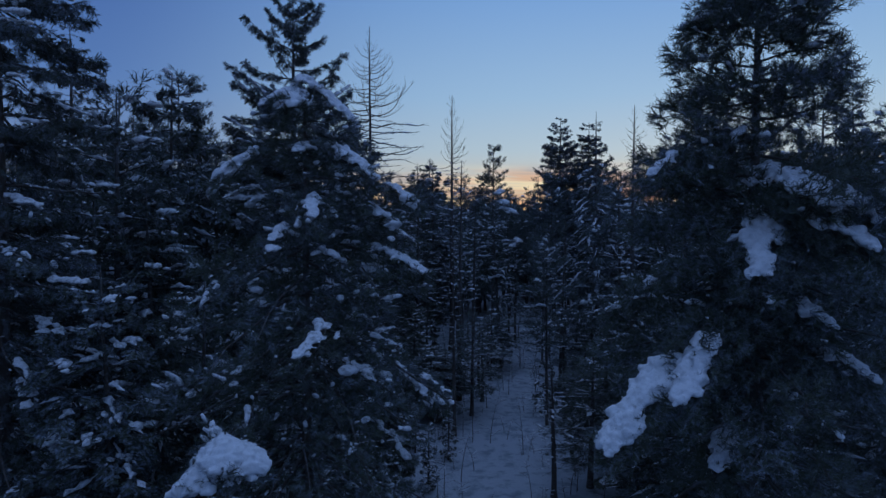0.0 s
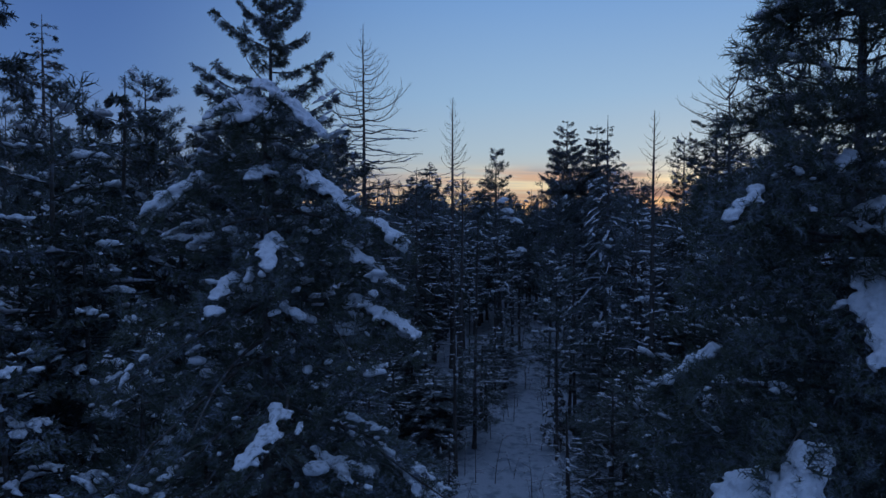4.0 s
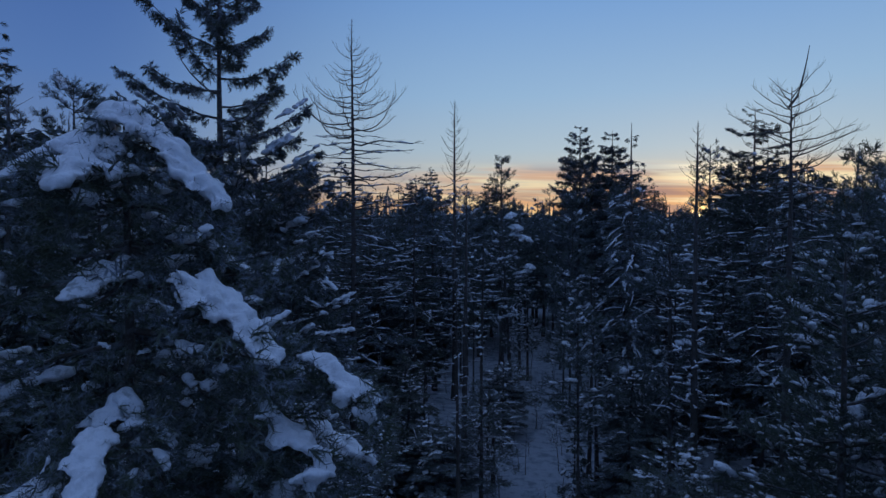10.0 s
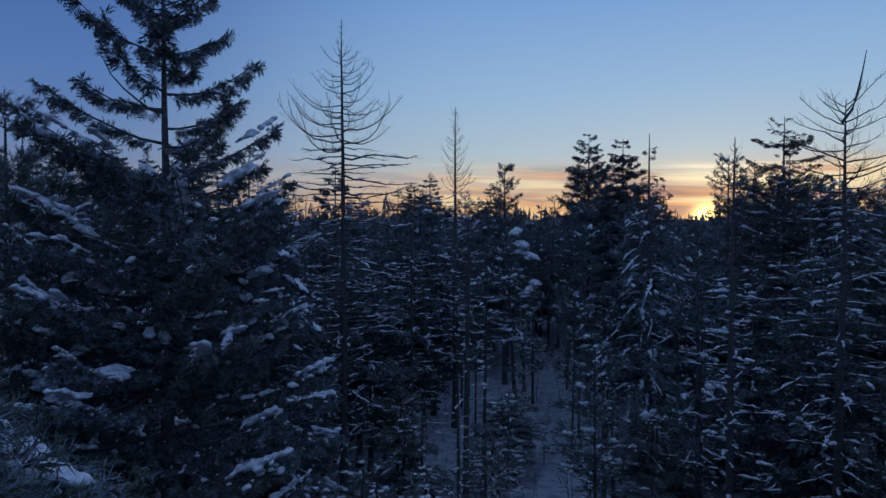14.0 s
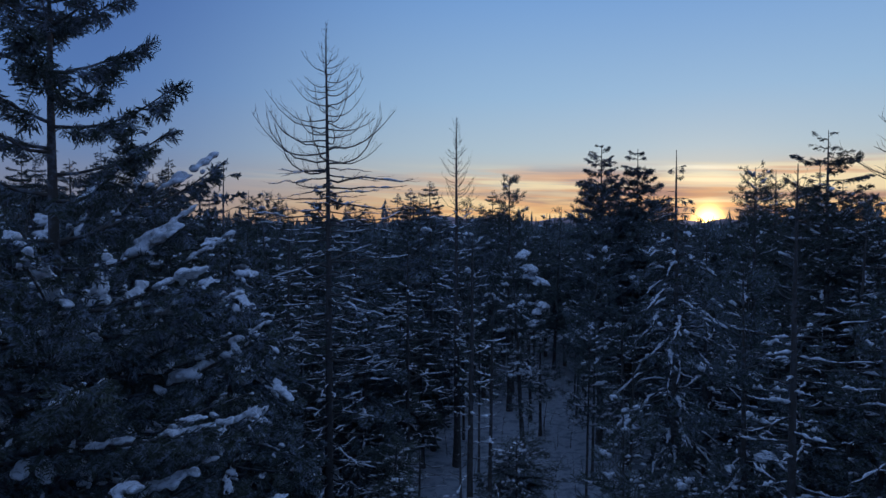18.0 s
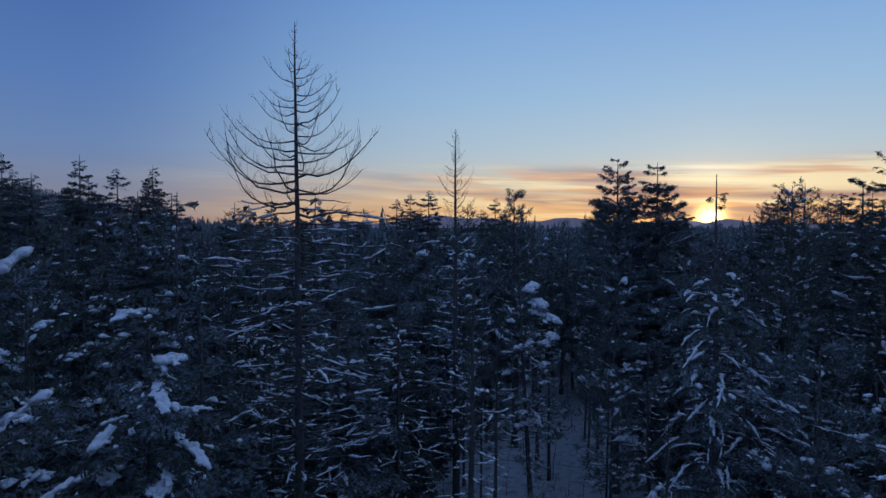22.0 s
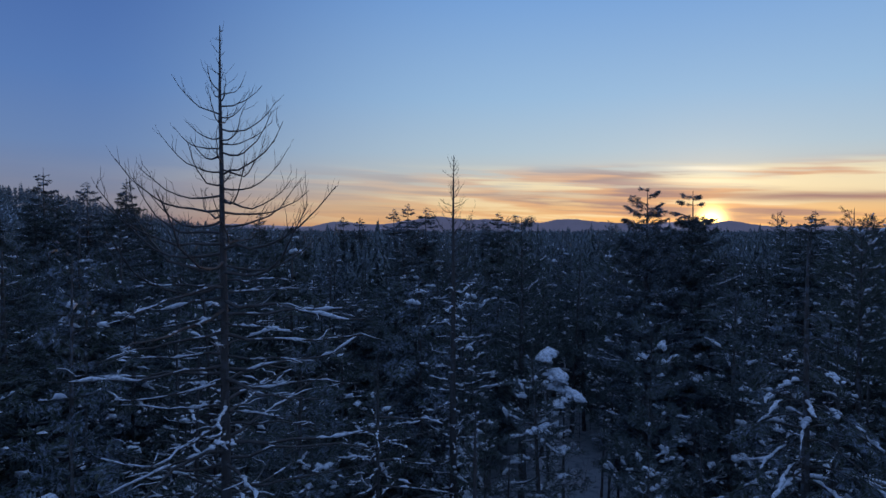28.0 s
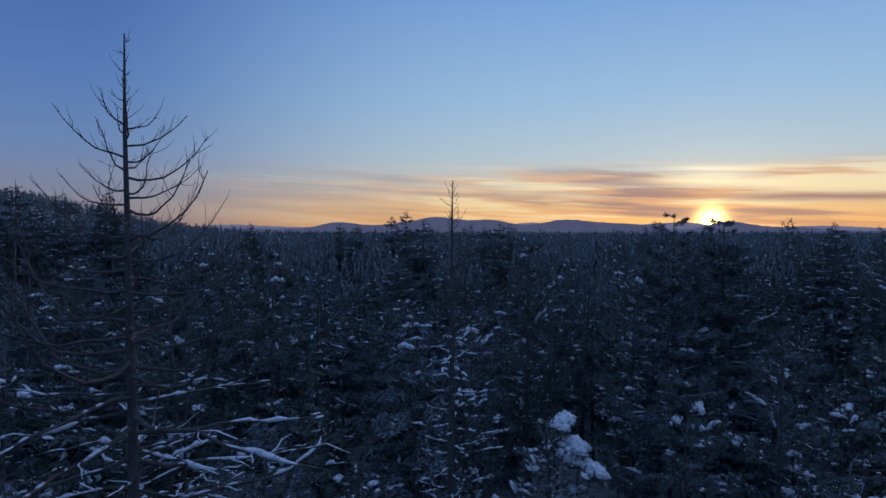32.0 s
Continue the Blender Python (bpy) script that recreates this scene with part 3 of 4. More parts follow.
def ridge(name, seed, distance, low, peaks, label, colour, glow):
    """A far range of hills, a solid form with a broken crest."""
    rng = np.random.default_rng(seed)
    a = np.radians(np.linspace(-75, 75, 420))
    crest = np.full(len(a), float(low))
    for bearing_at, high, broad in peaks:
        crest += high * np.exp(-((np.degrees(a) - bearing_at) / broad) ** 2)
    for k in range(2, 12):
        crest += 6.0 * np.sin(a * 9.0 * k + rng.uniform(0, 6.28)) / k
    crest += rng.normal(0, 1.0, len(a))
    rows = []
    for back, lift in ((-260, -8.0), (-120, 0.45), (-40, 0.86), (0, 1.0), (90, 0.8), (320, -8.0)):
        r = distance + back
        z = crest * lift if lift > 0 else np.full(len(a), lift)
        rows.append(np.stack([r * np.sin(a), r * np.cos(a), z], 1))
    points = np.stack(rows)
    index = np.arange(points.shape[0] * points.shape[1]).reshape(points.shape[:2])
    quads = np.stack([index[:-1, :-1], index[:-1, 1:], index[1:, 1:], index[1:, :-1]], -1)
    soup = Soup()
    soup.add(points.reshape(-1, 3), quads.reshape(-1, 4))
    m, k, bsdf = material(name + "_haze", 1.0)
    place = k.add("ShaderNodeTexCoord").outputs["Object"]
    # distance haze is put into the hills' colour and a faint glow of their own
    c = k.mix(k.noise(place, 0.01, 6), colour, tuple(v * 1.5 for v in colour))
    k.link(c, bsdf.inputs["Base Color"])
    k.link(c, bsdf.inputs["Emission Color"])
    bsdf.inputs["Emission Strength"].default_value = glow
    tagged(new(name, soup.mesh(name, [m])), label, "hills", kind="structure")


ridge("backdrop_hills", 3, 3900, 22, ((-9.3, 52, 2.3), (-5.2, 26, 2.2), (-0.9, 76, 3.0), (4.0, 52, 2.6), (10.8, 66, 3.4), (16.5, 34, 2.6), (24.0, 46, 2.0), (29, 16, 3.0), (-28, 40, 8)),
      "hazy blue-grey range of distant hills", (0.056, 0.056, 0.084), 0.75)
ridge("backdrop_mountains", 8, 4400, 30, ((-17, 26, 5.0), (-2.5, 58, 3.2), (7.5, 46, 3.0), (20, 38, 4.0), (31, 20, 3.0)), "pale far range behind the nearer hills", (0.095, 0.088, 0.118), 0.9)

# ---- the trees that stand out ----
STANDING = []


def plant(tree, x, y, turn=0.0, keep=2.0):
    tree.matrix_basis = pose(x, y, float(ground_z(x, y)) - 0.05, 0, 0, turn)
    STANDING.append((x, y, keep))
    return tree


# the tall bare larch beside the flight line, and the slimmer one beyond it
plant(larch("larch_tree", 11, 26.4, "tall leafless larch with upswept bare crown and snow-lined lower branches", 6.5, 3.7, 4.1, 3.0, 8.5, 9.0,
            twigs=18, sweep=0.60, top_rise=-0.13, power=1.05, strip=0.06, low_curl=0.03, droop=-0.02, girth=0.0085, spire=0.22, even=0.72, low_even=0.5, wander=0.08, bow=2.7), -5.15, 38.3, 20, 3.0)
plant(larch("larch_tree", 12, 25.0, "slim leafless larch with thin hooked branches above the canopy", 6.5, 1.7, 2.4, 4.0, 9.5, 6.0,
            twigs=18, sweep=0.8, top_rise=-0.05, power=0.6), 1.1, 54.3, 0, 2.2)
# a lower larch between the tall one and the ride
plant(larch("larch_tree", 15, 16.4, "leafless larch with long level branches lined with snow", 2.6, 1.5, 3.4, 2.5, 7.0, 8.0, twigs=12, sweep=0.3, top_rise=0.1, strip=0.06,
            low_curl=0.04, droop=-0.03, low_even=0.5), -1.9, 46.0, 0, 2.6)
# the spruce with candelabra boughs
plant(conifer("spruce_tree", 21, 21.9, "tall dark spruce with upcurved boughs and patches of snow", "spray", 1.5, 5.6, 0.48, 4.3, per_m=10.5, thick=62, snow=1.2, bare_top=0.22, laden=0.85, laden_to=0.95, level=2, hang=1.0, leaf_from=0.03,
              rise=(0.4, -0.45), curl=(0.5, 0.22), cap=0.15, pad_share=0.4, pad_width=0.42, leaf_size=0.26, bits=0.10, ragged=0.3, open_top=0.27), -6.35, 20.0, 0, 2.8)
# the broad snow-laden conifer close to the start
plant(conifer("pine_tree", 31, 15.6, "broad bushy pine laden with thick pads of snow", "tuft", 2.0, 6.3, 0.7, 3.7, per_m=10.5, thick=56, laden=0.34, laden_to=0.75, clods=1.4, snow=1.0, level=2, fluff=0.16, tip=0.3, ragged=0.4,
              rise=(0.0, -0.3), curl=(-0.15, -0.25), leaf_size=0.25, pad_share=0.16, pad_width=0.36, cap=0.10, bits=0.08, leaf_from=0.08,
              extra=((0.15, -0.4, 15.35, 0.34), (1.25, -0.5, 14.45, 0.34, 0.75), (-0.05, -1.25, 14.6, 0.36, 0.4), (-0.9, -0.6, 14.75, 0.3, 0.5), (1.95, -1.1, 12.9, 0.28, 0.6),
                     (2.9, -0.6, 12.4, 0.26, 0.3), (2.75, 0.3, 11.4, 0.3, 0.35), (3.1, -1.3, 10.7, 0.3, 0.3), (-0.3, -2.0, 11.5, 0.22), (1.2, 0.5, 13.7, 0.24, 0.5), (2.4, -1.0, 11.9, 0.24, 0.4),
                     (-1.9, -1.0, 13.0, 0.3, 0.5), (0.7, -2.2, 12.0, 0.22, 0.35))), -3.55, 8.9, 0, 3.2)
# the dark pine with the great snow pillows at the start
plant(conifer("pine_tree", 32, 18.4, "dark tall pine with great pillows of snow on its boughs", "tuft", 2.0, 4.6, 0.52, 3.2, per_m=9.5, thick=64, snow=0.65, level=2, fluff=0.15,
              rise=(0.35, -0.25), curl=(0.0, -0.1), leaf_size=0.30, pad_share=0.12, pad_width=0.36, cap=0.09, girth=0.013, bits=0.05, leaf_from=0.12, ragged=0.35,
              extra=((0.35, -2.0, 12.2, 0.62, 0.3), (1.3, -2.1, 11.9, 0.66, 0.3), (0.9, -2.4, 11.4, 0.5, 0.45), (-0.85, -2.0, 10.9, 0.45, 0.75), (-3.8, -2.5, 7.8, 0.58, 0.55), (-2.6, -2.7, 8.7, 0.42, 0.5),
                     (0.6, -1.9, 9.9, 0.28, 0.3), (1.4, -1.9, 8.9, 0.32, 0.35), (-1.4, 0.4, 16.2, 0.3, 0.1), (-0.4, -0.7, 16.35, 0.3, 0.1), (0.6, -0.6, 15.9, 0.3, 0.2), (-2.7, -1.3, 12.8, 0.22, 0.4),
                     (-2.75, 1.3, 9.8, 0.32, 0.5), (-0.9, -1.0, 13.6, 0.18, 0.3), (-1.6, -1.9, 7.2, 0.28, 0.5))), 6.7, 6.4, 0, 3.4)
plant(conifer("pine_tree", 42, 15.5, "dark pine crowding close behind another", "tuft", 3.0, 3.6, 0.4, 3.0, per_m=7.0, thick=36, snow=0.5, rise=(0.4, -0.1), leaf_size=0.3, pad_share=0.1,
              split=False), 10.6, 10.5, 0, 2.6)
plant(conifer("pine_tree", 43, 14.0, "dark pine crowding close behind another", "tuft", 3.0, 3.4, 0.4, 2.8, per_m=7.0, thick=36, snow=0.7, rise=(0.4, -0.1), leaf_size=0.3, pad_share=0.18,
              split=False), 8.6, 15.0, 0, 2.6)
for seed, h, x, y in ((44, 16.2, 11.2, 15.6), (45, 16.6, 12.9, 19.8)):
    plant(conifer("pine_tree", seed, h, "dark bushy pine in a close stand", "tuft", 3.0, 4.2, 0.42, 3.0, per_m=7.0, thick=34, snow=0.6, rise=(0.4, -0.1), leaf_size=0.32, pad_share=0.14,
                  split=False), x, y, 0, 2.4)
plant(conifer("spruce_tree", 22, 23.5, "tall spruce with long drooping boughs flecked with snow", "spray", 2.0, 4.3, 0.3, per_m=8.0, thick=46, snow=1.4, bare_top=0.12, laden=0.5, hang=1.2, level=2,
              rise=(-0.05, -0.35), curl=(0.1, 0.0), pad_share=0.4, leaf_size=0.29, bits=0.12), -11.9, 9.8, 0, 3.4)
plant(conifer("pine_tree", 33, 8.7, "young pine bent under thick snow", "tuft", 0.8, 2.2, 0.5, per_m=7.0, thick=30, snow=1.3, leaf_size=0.24, pad_share=0.4,
              extra=((0.1, -0.5, 8.0, 0.5), (0.7, -0.3, 7.9, 0.45), (-0.6, -0.6, 7.6, 0.4))), -3.8, 3.6, 0, 2.2)
plant(conifer("pine_tree", 34, 19.4, "bushy pine with an uneven dark crown", "tuft", 5.0, 3.8, 0.42, 3.0, per_m=7.5, thick=44, snow=1.1, laden=0.2, rise=(0.6, 0.0), leaf_size=0.30,
              pad_share=0.2), -13.1, 24.4, 0, 2.6)
plant(conifer("pine_tree", 35, 17.8, "smaller pine beside a taller one", "tuft", 5.0, 3.2, 0.4, 2.6, per_m=6.0, thick=30, fine=False, snow=0.7, rise=(0.6, 0.0), leaf_size=0.36), -15.6, 25.0, 0, 2.0)
plant(conifer("spruce_tree", 23, 28.3, "very tall narrow spruce above the canopy", "spray", 5.0, 4.2, 0.5, per_m=5.5, thick=12, split=False, snow=0.6, rise=(0.05, -0.2),
              curl=(0.1, 0.1), leaf_size=0.5), -29.0, 42.9, 0, 2.5)
# the snow-laden conifer before the tall larch
plant(conifer("spruce_tree", 27, 17.0, "snow-laden spruce with drooping boughs and heavy white pads", "spray", 1.5, 3.9, 0.5, 3.4, per_m=8.0, thick=26, snow=1.2, laden=0.5, laden_to=0.8,
              rise=(0.1, -0.3), curl=(-0.05, -0.25), cap=0.10, pad_share=0.3, pad_width=0.4, bits=0.15, leaf_size=0.42,
              extra=((1.0, -1.4, 14.4, 0.22, 0.5), (1.8, -1.0, 13.0, 0.2, 0.5), (-0.6, -1.6, 13.6, 0.22), (2.3, -1.4, 11.6, 0.22, 0.5), (-1.8, -1.4, 12.4, 0.2))), -6.8, 30.0, 0, 2.8)
# the half-bare spruce with hanging snowy boughs, by the ride
plant(conifer("spruce_tree", 24, 21.2, "half-bare spruce with arching boughs weighed down by snow", "spray", 2.5, 7.0, 1.0, 3.3, per_m=7.0, thick=10, snow=1.2, bare_top=0.2, laden=0.0,
              rise=(0.3, 0.15), curl=(-0.1, -0.85), gaps=0.25, cap=0.11, pad_share=0.15, bits=0.15, hang=0.8), 11.9, 41.4, 0, 2.8)
plant(conifer("pine_tree", 36, 23.6, "tall slender pine with a thin crown", "spray", 6.0, 4.2, 0.55, per_m=9, thick=30, bits=0.10, snow=0.8, bare_top=0.2, rise=(0.4, 0.0), leaf_size=0.42, level=1, gaps=0.08,
              split=False, pad_share=0.15), 12.5, 59.0, 0, 2.2)
plant(conifer("spruce_tree", 25, 23.4, "dense pointed spruce standing over the canopy", "spray", 6.0, 5.4, 0.65, per_m=10, thick=30, bits=0.10, snow=0.9, bare_top=0.25, rise=(0.4, -0.2),
              curl=(0.1, 0.1), split=False, level=1, leaf_size=0.44), 15.9, 61.0, 0, 2.4)
plant(conifer("pine_tree", 37, 22.2, "slender pine with a ragged top", "tuft", 8.0, 3.1, 0.42, per_m=6.0, thick=26, fine=False, snow=0.4, rise=(0.6, 0.1), leaf_size=0.4), 6.4, 68.9, 0, 2.0)
# the forked dead larch
plant(larch("larch_tree", 13, 20.0, "half-dead larch with a forked top and snow-lined branches", 3.6, 2.4, 3.0, 3.0, 9.0, 7.5, twigs=16, even=0.65,
            sweep=0.34, top_rise=0.0, power=0.2, strip=0.06, fork=(0.85, 0.1, 19.2, 21.7), low_curl=-0.12, droop=0.0), 14.05, 27.4, 0, 2.6)
plant(larch("larch_tree", 14, 19.2, "thin straight larch with fine twigs", 5.0, 1.6, 2.3, 3.0, 8.0, 6.5, twigs=16, sweep=0.3, top_rise=0.2), 10.9, 28.8, 40, 2.0)
plant(conifer("spruce_tree", 26, 22.3, "ragged spruce with thin upper boughs", "spray", 5.0, 5.2, 0.52, per_m=8.5, thick=26, snow=0.6, bare_top=0.15, rise=(0.15, -0.2),
              curl=(0.3, 0.3), gaps=0.06, split=False, level=1, leaf_size=0.32), 20.0, 42.2, 0, 2.2)
plant(conifer("pine_tree", 38, 21.7, "pine with a rounded bushy top", "tuft", 7.0, 3.3, 0.4, 1.9, per_m=6, thick=22, snow=0.5, rise=(0.6, 0.0), leaf_size=0.34, split=False, level=1), 22.8, 55.5, 0, 2.2)
plant(conifer("pine_tree", 39, 9.9, "young pine carrying thick snow pads", "tuft", 1.0, 2.4, 0.5, per_m=7.0, thick=28, snow=1.2, leaf_size=0.25, pad_share=0.4, laden=0.3,
              extra=((-0.7, -0.4, 9.1, 0.5), (-0.3, -0.9, 8.4, 0.5), (0.5, -0.9, 7.6, 0.6))), 11.3, 19.0, 0, 2.2)
plant(conifer("pine_tree", 40, 15.8, "leaning pine with a long slope of snow on its crown", "tuft", 5.0, 2.6, 0.5, 2.1, per_m=5.5, thick=24, snow=1.0, lean=(-0.9, 0), leaf_size=0.32,
              pad_share=0.3, pad_width=0.42, split=False, extra=((-0.5, -0.4, 15.0, 0.55), (0.4, -0.6, 14.1, 0.6), (1.2, -0.8, 13.2, 0.6))), 5.6, 51.0, 0, 2.2)
plant(conifer("pine_tree", 41, 11.2, "small pine with a cap of snow beside the ride", "tuft", 3.0, 2.3, 0.5, 2.0, per_m=5.5, thick=22, snow=1.0, leaf_size=0.32, pad_share=0.3,
              pad_width=0.4, split=False, extra=((0.4, -0.5, 10.5, 0.6), (-0.6, -0.7, 10.0, 0.5))), 8.2, 61.5, 0, 2.2)

# ---- the wood around them ----
wood_rng = np.random.default_rng(77)
ROOMY = "snow-dusted {} in the dense winter wood"


def ride_x(y):
    return 6.9 + 0.155 * (y - 48)


def free(x, y, gap):
    for a, b, keep in STANDING:
        if (a - x) ** 2 + (b - y) ** 2 < max(gap, keep) ** 2:
            return False
    return True


def veiled(x, y):
    """Whether a spot lies in the open strips of low growth before the tall single trees."""
    for a, b in ((11.9, 41.4), (-5.15, 38.3), (14.05, 27.4), (10.9, 28.8), (-6.8, 30.0), (-1.9, 46.0), (5.6, 51.0), (8.2, 61.5), (-6.35, 20.0)):
        s = ((x - 0.1) * (a - 0.1) + (y - 4.0) * (b - 4.0)) / ((a - 0.1) ** 2 + (b - 4.0) ** 2)
        if 0.15 < s < 0.96 and math.hypot(x - 0.1 - s * (a - 0.1), y - 4.0 - s * (b - 4.0)) < 1.9:
            return True
    return False


def glade(x, y):
    """How high the wood grows towards the sunrise, where it stands lower."""
    foot = y - (x - 0.5) / math.tan(SUN_AZ)
    if x < 2 or not 0 < foot < 31:
        return 99.0
    return 16.4 + 0.33 * (max(foot, 6.0) - 8.3) + 0.012 * math.hypot(x, y - foot) - 0.5


def wild(kinds, y0, y1, step, low, high, lap, limit):
    """Plants copies of the pattern trees over a stretch of the plan, uneven in height, turn and lean."""
    made = 0
    for iy in range(int((y1 - y0) / step)):
        y_row = y0 + iy * step
        half = 0.74 * (y_row + 9) + lap
        for ix in range(int(2 * half / step)):
            x = -half + (ix + wood_rng.random()) * step
            y = y_row + wood_rng.random() * step
            share, tall, turn = wood_rng.random(), wood_rng.uniform(low, high), wood_rng.uniform(0, 360)
            kind = wood_rng.random()
            if made >= limit or abs(x - ride_x(y)) < (1.6 if y < 45 else 1.5) and y < 80 or not free(x, y, step * 0.5):
                continue
            if y < 15 and abs(x) < 6.5 or y < 27 and abs(x - 1.2) < 3.6:
                continue
            if abs(x) > 9 and 24 < y < 90:
                tall += wood_rng.uniform(0.5, 3.2) if x < 0 or x > 0.52 * (y - 10) else wood_rng.uniform(0.0, 1.6)
            tall = min(tall, glade(x, y))
            if veiled(x, y):
                tall = wood_rng.uniform(4.5, 7.5)
            if y < 34 and abs(x) < 8:
                tall = min(tall, 11.5)
            pattern, own = kinds[int(kind * len(kinds))]
            if x < -6 and y < 27:
                pattern, own = kinds[2 if kind < 0.5 else 6]
            beside = abs(x - ride_x(y) + 1.5)
            if beside < 6.5 and 18 < y < 72 and tall > 8:
                if share < 0.25:
                    continue
                pattern, own = OPEN[int(kind * 3)]
            size = tall / own
            wide = min(max(size, 0.8), 1.15) * wood_rng.uniform(0.85, 1.15)
            m = pose(x, y, float(ground_z(x, y)) - 0.08, wood_rng.normal(0, 1.6), wood_rng.normal(0, 1.6), turn)
            ob = copy_thing(pattern, m)
            ob.scale = (wide, wide, size)
            STANDING.append((x, y, step * 0.5))
            made += 1


def patterns(thick, per_m, big, group, white=1.0):
    made = []
    load = tuple(v * white for v in (0.3, 0.9, 1.4, 0.7))
    for k in range(4):
        made.append((conifer("spruce_tree", 100 + k, 15.0, ROOMY.format("spruce"), "spray", 2.2 + 0.8 * k, 3.2 + 0.2 * k, 0.55, per_m=per_m, thick=thick, fine=False, snow=load[k],
                             rise=(0.35, -0.25), curl=(0.1, -0.12 * k), pad_share=(0.06, 0.2, 0.4, 0.25)[k], pad_width=0.44, cap=0.115, group=group, gaps=0.06 + 0.03 * k,
                             leaf_size=0.62 * big, bits=0.13), 15.0))
    for k in range(4):
        made.append((conifer("pine_tree", 120 + k, 15.0, ROOMY.format("pine"), "tuft", 3.0 + 1.0 * k, 3.3 + 0.15 * k, 0.45, 2.9, per_m=per_m * 0.8, thick=thick * 1.5, fine=False,
                             snow=load[k], rise=(0.6, -0.05), curl=(0.05, -0.08), pad_share=(0.1, 0.25, 0.45, 0.3)[k], pad_width=0.48, cap=0.11, group=group, leaf_size=0.48 * big,
                             bits=0.09, fluff=0.12), 15.0))
    for k in range(3):
        made.append((larch("larch_tree", 140 + k, 15.0, ROOMY.format("leafless larch"), 2.6, 1.1, 2.7, 3.0, 6, per_m * 0.85, False, 4, group=group,
                           sweep=0.3, top_rise=0.3, strip=0.08, low_curl=(0.15, 0.06, -0.05)[k]), 15.0))
    return made


NEAR = patterns(17, 5.8, 0.82, "trees of the near wood")
FAR = patterns(9, 4.3, 1.12, "trees of the farther wood", 0.4)
OPEN = [(conifer("pine_tree", 150 + k, 15.0, "tall-stemmed pine with a high thin crown", "tuft", 6.5 - k, 2.6, 0.45, 2.2, per_m=6, thick=14, fine=False, snow=1.0, rise=(0.6, 0.0),
                 pad_share=0.3, pad_width=0.45, cap=0.14, leaf_size=0.46, bits=0.05, girth=0.006, group="tall-stemmed trees by the ride"), 15.0) for k in range(2)]
OPEN.append((larch("larch_tree", 152, 15.0, "tall-stemmed bare larch with thin branches", 3.0, 1.0, 1.6, 6.0, 6, 4.5, False, 4, group="tall-stemmed trees by the ride", strip=0.06), 15.0))
TOPS = [(conifer("spruce_tree", 180 + k, 24.0, "tall pointed spruce rising over the winter wood", "spray", 8.0, 4.8 + 0.5 * k, 0.75, 3.6, per_m=8.5, thick=24, fine=False, level=1, snow=0.4,
                 rise=(0.15, -0.3), curl=(0.2, 0.1), leaf_size=0.42, bits=0.05, group="tall trees over the wood"), 24.0) for k in range(3)]
TOPS.append((conifer("pine_tree", 184, 24.0, "tall ragged pine rising over the winter wood", "tuft", 9.0, 3.4, 0.5, 2.6, per_m=5.5, thick=20, fine=False, level=1, snow=0.4, rise=(0.6, 0.0),
                     leaf_size=0.36, bits=0.04, group="tall trees over the wood"), 24.0))
wild(NEAR, 6, 58, 3.1, 11.0, 18.5, 6, 430)
wild(FAR, 58, 122, 4.1, 13.5, 19.5, 8, 540)
# unseen trees added beside and behind the start, to shade the floor from the sky
for k in range(95):
    x, y = wood_rng.uniform(-46, 46), wood_rng.uniform(-48, 10)
    tall, turn = wood_rng.uniform(12, 18), wood_rng.uniform(0, 360)
    if y > -16 and abs(x) < 17 or y > -24 and abs(x) < 5 or y > 2 and abs(x) < 24 or not free(x, y, 2.6):
        continue
    pattern, own = FAR[k % 8]
    ob = copy_thing(pattern, pose(x, y, float(ground_z(x, y)) - 0.08, 0, 0, turn))
    ob.scale = (1.2, 1.2, tall / own)
    STANDING.append((x, y, 2.0))
# a few that top the canopy far off
CROWDED = [(wood_rng.uniform(-88, -38), wood_rng.uniform(78, 125), wood_rng.uniform(23, 28)) for k in range(16)]
CROWDED += [(wood_rng.uniform(24, 70), wood_rng.uniform(60, 120), wood_rng.uniform(20.5, 23.5)) for k in range(12)]
CROWDED += [(wood_rng.uniform(-35, 70), wood_rng.uniform(95, 185), wood_rng.uniform(21.5, 24.5)) for k in range(16)]
for x, y, top in (*CROWDED, (-46.4, 95.9, 28.5), (-45.1, 102.7, 27.4), (-47.0, 116, 27.6), (-72, 118, 31.5), (-7.5, 160, 27), (-11, 164, 26), (77, 168, 25.5), (-24, 88, 22), (-33, 66, 23.5), (33, 72, 23),
                  (-20, 62, 21.5), (29, 58, 22), (-17, 47, 20.5), (-23, 34, 19.5), (27, 36, 20.5), (40, 90, 23), (52, 110, 24), (-60, 90, 27), (22, 88, 22), (-3, 78, 21)):
    z = float(ground_z(x, y))
    pattern, own = TOPS[int(abs(x * 3 + y)) % (3 if x < 0 else 4)]
    ob = copy_thing(pattern, pose(x, y, z - 0.08, 0, 0, x * 37))
    ob.scale = (1.2, 1.2, (min(top, glade(x, y)) - z) / own)
for pattern, own in NEAR + FAR + OPEN + TOPS:
    x, y = wood_rng.uniform(-60, 60), wood_rng.uniform(95, 120) + 3.0 * (own - 15)
    pattern.matrix_basis = pose(x, y, float(ground_z(x, y)) - 0.08, 0, 0, 0)


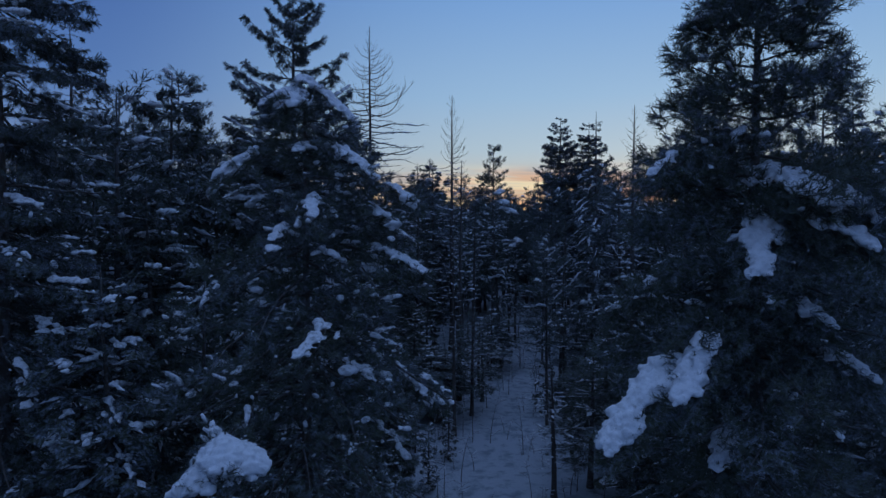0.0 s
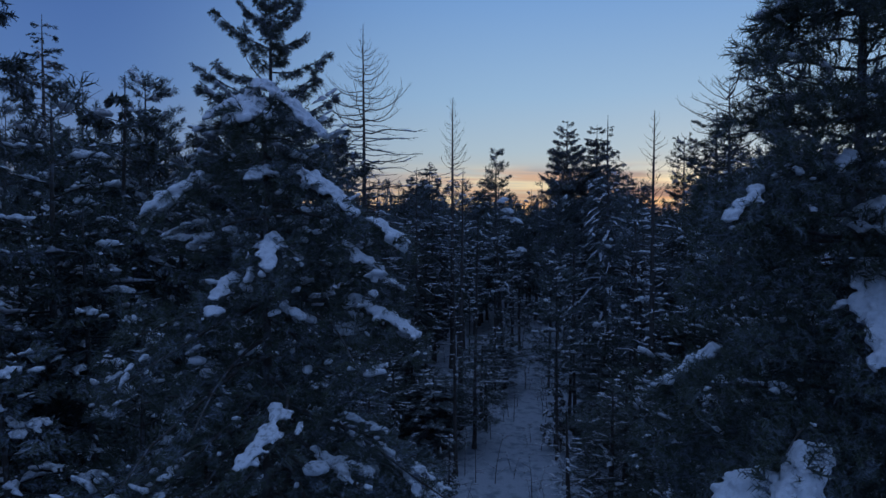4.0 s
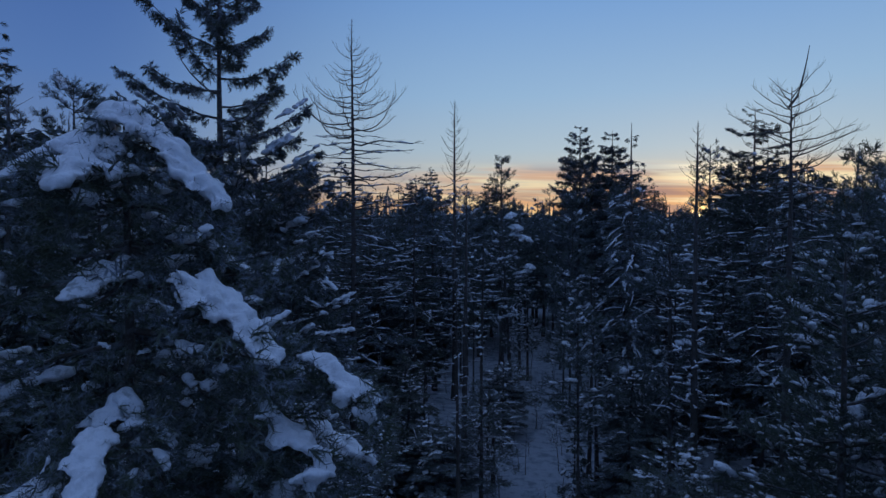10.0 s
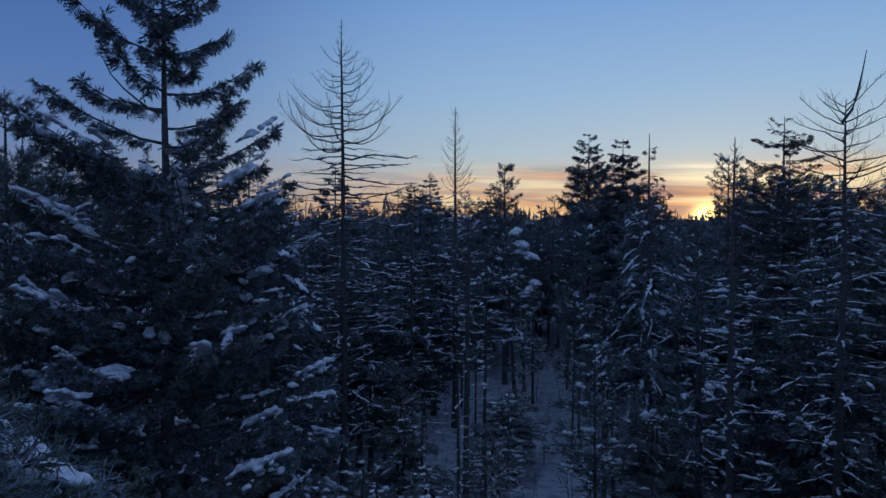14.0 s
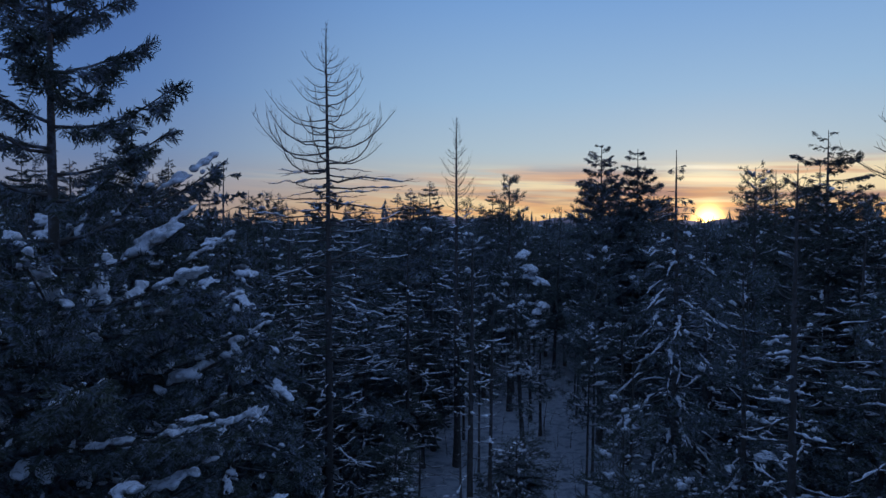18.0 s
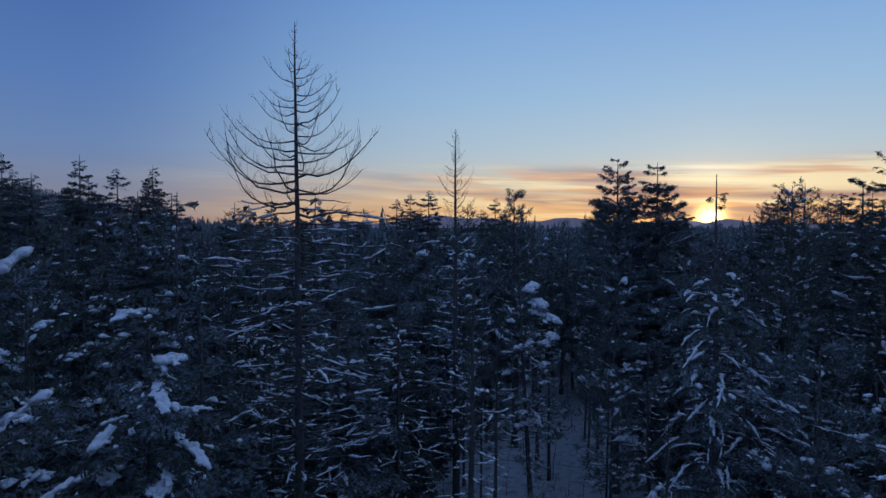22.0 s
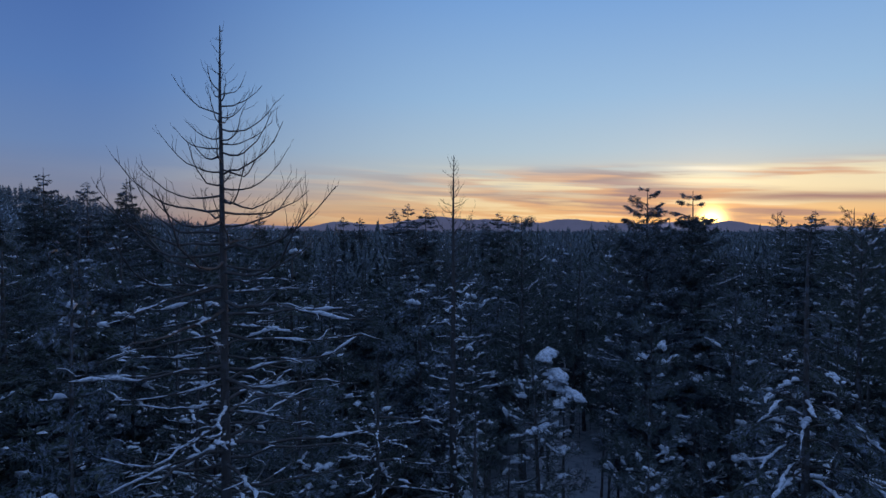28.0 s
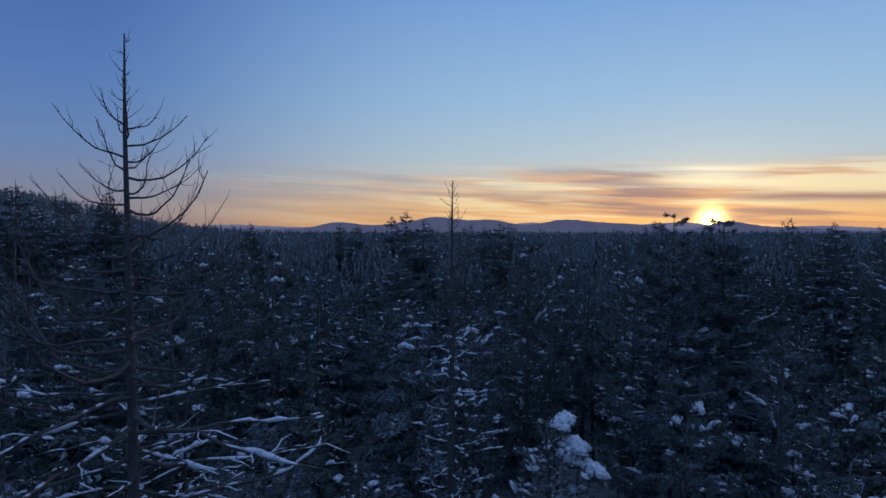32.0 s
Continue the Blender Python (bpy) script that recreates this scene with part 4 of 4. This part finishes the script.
# ---- saplings in the ride ----
def sapling(seed, h):
    return conifer("spruce_sapling", seed, h, "slender young spruce wrapped in snow", "spray", 0.3, h * 0.17, 0.7, per_m=9, thick=16, fine=False, snow=1.6, rise=(0.2, -0.3),
                   curl=(0.1, -0.1), group="saplings in the clearing", leaf_size=0.4, cap=0.09, bits=0.4)


SAPLINGS = [sapling(160, 6.0), sapling(161, 5.0)]
plant(SAPLINGS[0], 4.05, 42.8, 0, 1.2)
plant(SAPLINGS[1], 6.8, 33.5, 60, 1.2)
for x, y, tall in ((0.4, 26, 3.6), (-0.6, 22, 3.5), (0.3, 33, 4.6), (-1.4, 27, 4.2), (7.6, 27, 4.4), (9.0, 25, 5.0), (-2.6, 31, 5.5), (1.6, 41, 5.0), (5.0, 47, 4.4)):
    ob = copy_thing(SAPLINGS[int(x * 7) % 2], pose(x, y, float(ground_z(x, y)) - 0.05, 0, 0, x * 91))
    ob.scale = (tall / 6,) * 3


# ---- brushwood under the trees and in the ride ----
def brushwood():
    rng = np.random.default_rng(41)
    m = 1300
    y = rng.uniform(12, 92, m)
    x = np.where(rng.random(m) < 0.05, ride_x(y) + rng.normal(0, 2.4, m), rng.uniform(-0.72, 0.72, m) * (y + 12))
    h = rng.gamma(3.0, 0.42, m) + 0.4
    foot = np.stack([x, y, ground_z(x, y) - 0.1], 1)
    s = np.linspace(0, 1, 5)[None, :, None]
    lean = rng.normal(0, 0.22, (m, 1, 3)) * [1, 1, 0]
    stems = foot[:, None] + np.array([0, 0, 1.0]) * h[:, None, None] * s + lean * h[:, None, None] * s ** 2
    soup, white = Soup(), Soup()
    tubes(soup, stems, np.outer(0.012 + 0.006 * h, [1, 0.8, 0.6, 0.4, 0.2]), 3)
    which = np.repeat(np.arange(m), 8)
    p, way = along_path(stems, which, rng.uniform(0.2, 1.0, len(which)))
    a = rng.uniform(0, 6.283, len(which))
    go = unit(np.stack([np.cos(a), np.sin(a), rng.uniform(0.1, 0.9, len(which))], 1))
    l = 0.28 * h[which] * rng.uniform(0.4, 1.2, len(which))
    u = np.linspace(0, 1, 3)[None, :, None]
    twigs = p[:, None] + go[:, None] * l[:, None, None] * u
    twigs[:, :, 2] -= 0.12 * l[:, None] * u[..., 0] ** 2
    tubes(soup, twigs, np.outer(0.005 + 0.006 * l, [1, 0.8, 0.4]), 3)
    on = rng.random(len(which)) < 0.7
    up = twigs[on].copy()
    up[:, :, 2] += 0.02
    tubes(white, up, np.outer(rng.uniform(0.012, 0.04, on.sum()), [0.6, 1, 0.4]), 3, 0.7)
    brush = new("brushwood", soup.mesh("brushwood", [PALE_BARK]))
    tagged(brush, "bare brushwood and thin stems dusted with snow", "undergrowth", kind="stuff")
    part("snow", white.mesh("snow", [SNOW]), brush, kind="stuff")


brushwood()


# ---- far woods ----
def far_woods():
    rng = np.random.default_rng(9)
    xs, ys, hs = [], [], []
    for y0, y1, step in ((118, 250, 4.6), (250, 430, 8.0), (430, 640, 7.0), (640, 1300, 15.0)):
        for iy in range(int((y1 - y0) / step)):
            y = y0 + (iy + rng.random()) * step
            half = 0.8 * (y + 9) + 20
            k = int(2 * half / step)
            xs.append(-half + (np.arange(k) + rng.random(k)) * step)
            ys.append(y + rng.uniform(-0.5, 0.5, k) * step)
            hs.append(rng.uniform(14.5, 18.5, k) + rng.gamma(1.0, 0.7, k) + (y1 > 300) * 1.0 + np.where(rng.random(k) < 0.06, rng.uniform(1.0, 4.0, k), 0))
    x, y, h = (np.concatenate(v) for v in (xs, ys, hs))
    base = np.stack([x, y, ground_z(x, y)], 1)
    wide = rng.uniform(1.2, 1.9, len(x)) * np.where(y > 640, 1.7, np.where(y > 250, 1.25, 1))
    dark, white = Soup(), Soup()
    kinds = []
    for k in range(12):
        bits, caps = [], []
        tiers = 44 if k < 6 else 18
        for j in range(tiers):
            t = (j + 0.5) / tiers
            a = 2.4 * j + rng.normal(0, 0.3)
            r = (0.10 + 1.5 * t ** (0.75 if k % 6 < 3 else 0.5)) * rng.uniform(0.6, 1.15)
            z = 1 - 0.62 * t
            d = np.array((math.cos(a), math.sin(a), 0))
            side = np.array((-d[1], d[0], 0)) * (0.36 + 0.42 * t) * (0.62 if k < 6 else 1.0)
            tip = d * r + [0, 0, z - 0.03 + 0.03 * rng.normal()]
            root_top = np.array((0, 0, z + 0.035))
            bits.append((root_top, tip + side * 0.6 - [0, 0, 0.02], tip - side * 0.6 - [0, 0, 0.02]))
            bits.append((tip * 0.6 + [0, 0, 0.4 * z + 0.02], tip + side * 1.1 - [0, 0, 0.05], tip - [0, 0, 0.06]))
            if rng.random() < 0.10:
                caps.append((tip * 0.55 + [0, 0, 0.45 * z + 0.03], tip + side * 0.4 + [0, 0, 0.012], tip - side * 0.35 + [0, 0, 0.012]))
        kinds.append((np.array(bits).reshape(-1, 3), np.array(caps).reshape(-1, 3)))
    pick = rng.integers(0, 6, len(x)) + np.where(y < 260, 0, 6)
    turn = rng.uniform(0, 6.28, len(x))
    for k, pair in enumerate(kinds):
        on = pick == k
        c, s = np.cos(turn[on])[:, None], np.sin(turn[on])[:, None]
        for shape, soup in zip(pair, (dark, white)):
            px = (shape[:, 0] * c - shape[:, 1] * s) * wide[on][:, None]
            py = (shape[:, 0] * s + shape[:, 1] * c) * wide[on][:, None]
            pz = shape[:, 2] * h[on][:, None]
            points = np.stack([px, py, pz], -1) + base[on][:, None, :]
            soup.add(points, np.arange(points.shape[1]).reshape(-1, 3), None, 0, False)
    woods = new("far_woods", dark.mesh("far_woods", [SPRUCE]))
    tagged(woods, "dark conifer forest stretching to the horizon, dusted with snow", "forest", kind="stuff")
    cover = new("snow_cover", white.mesh("snow_cover", [SNOW]))
    cover.parent = woods


far_woods()
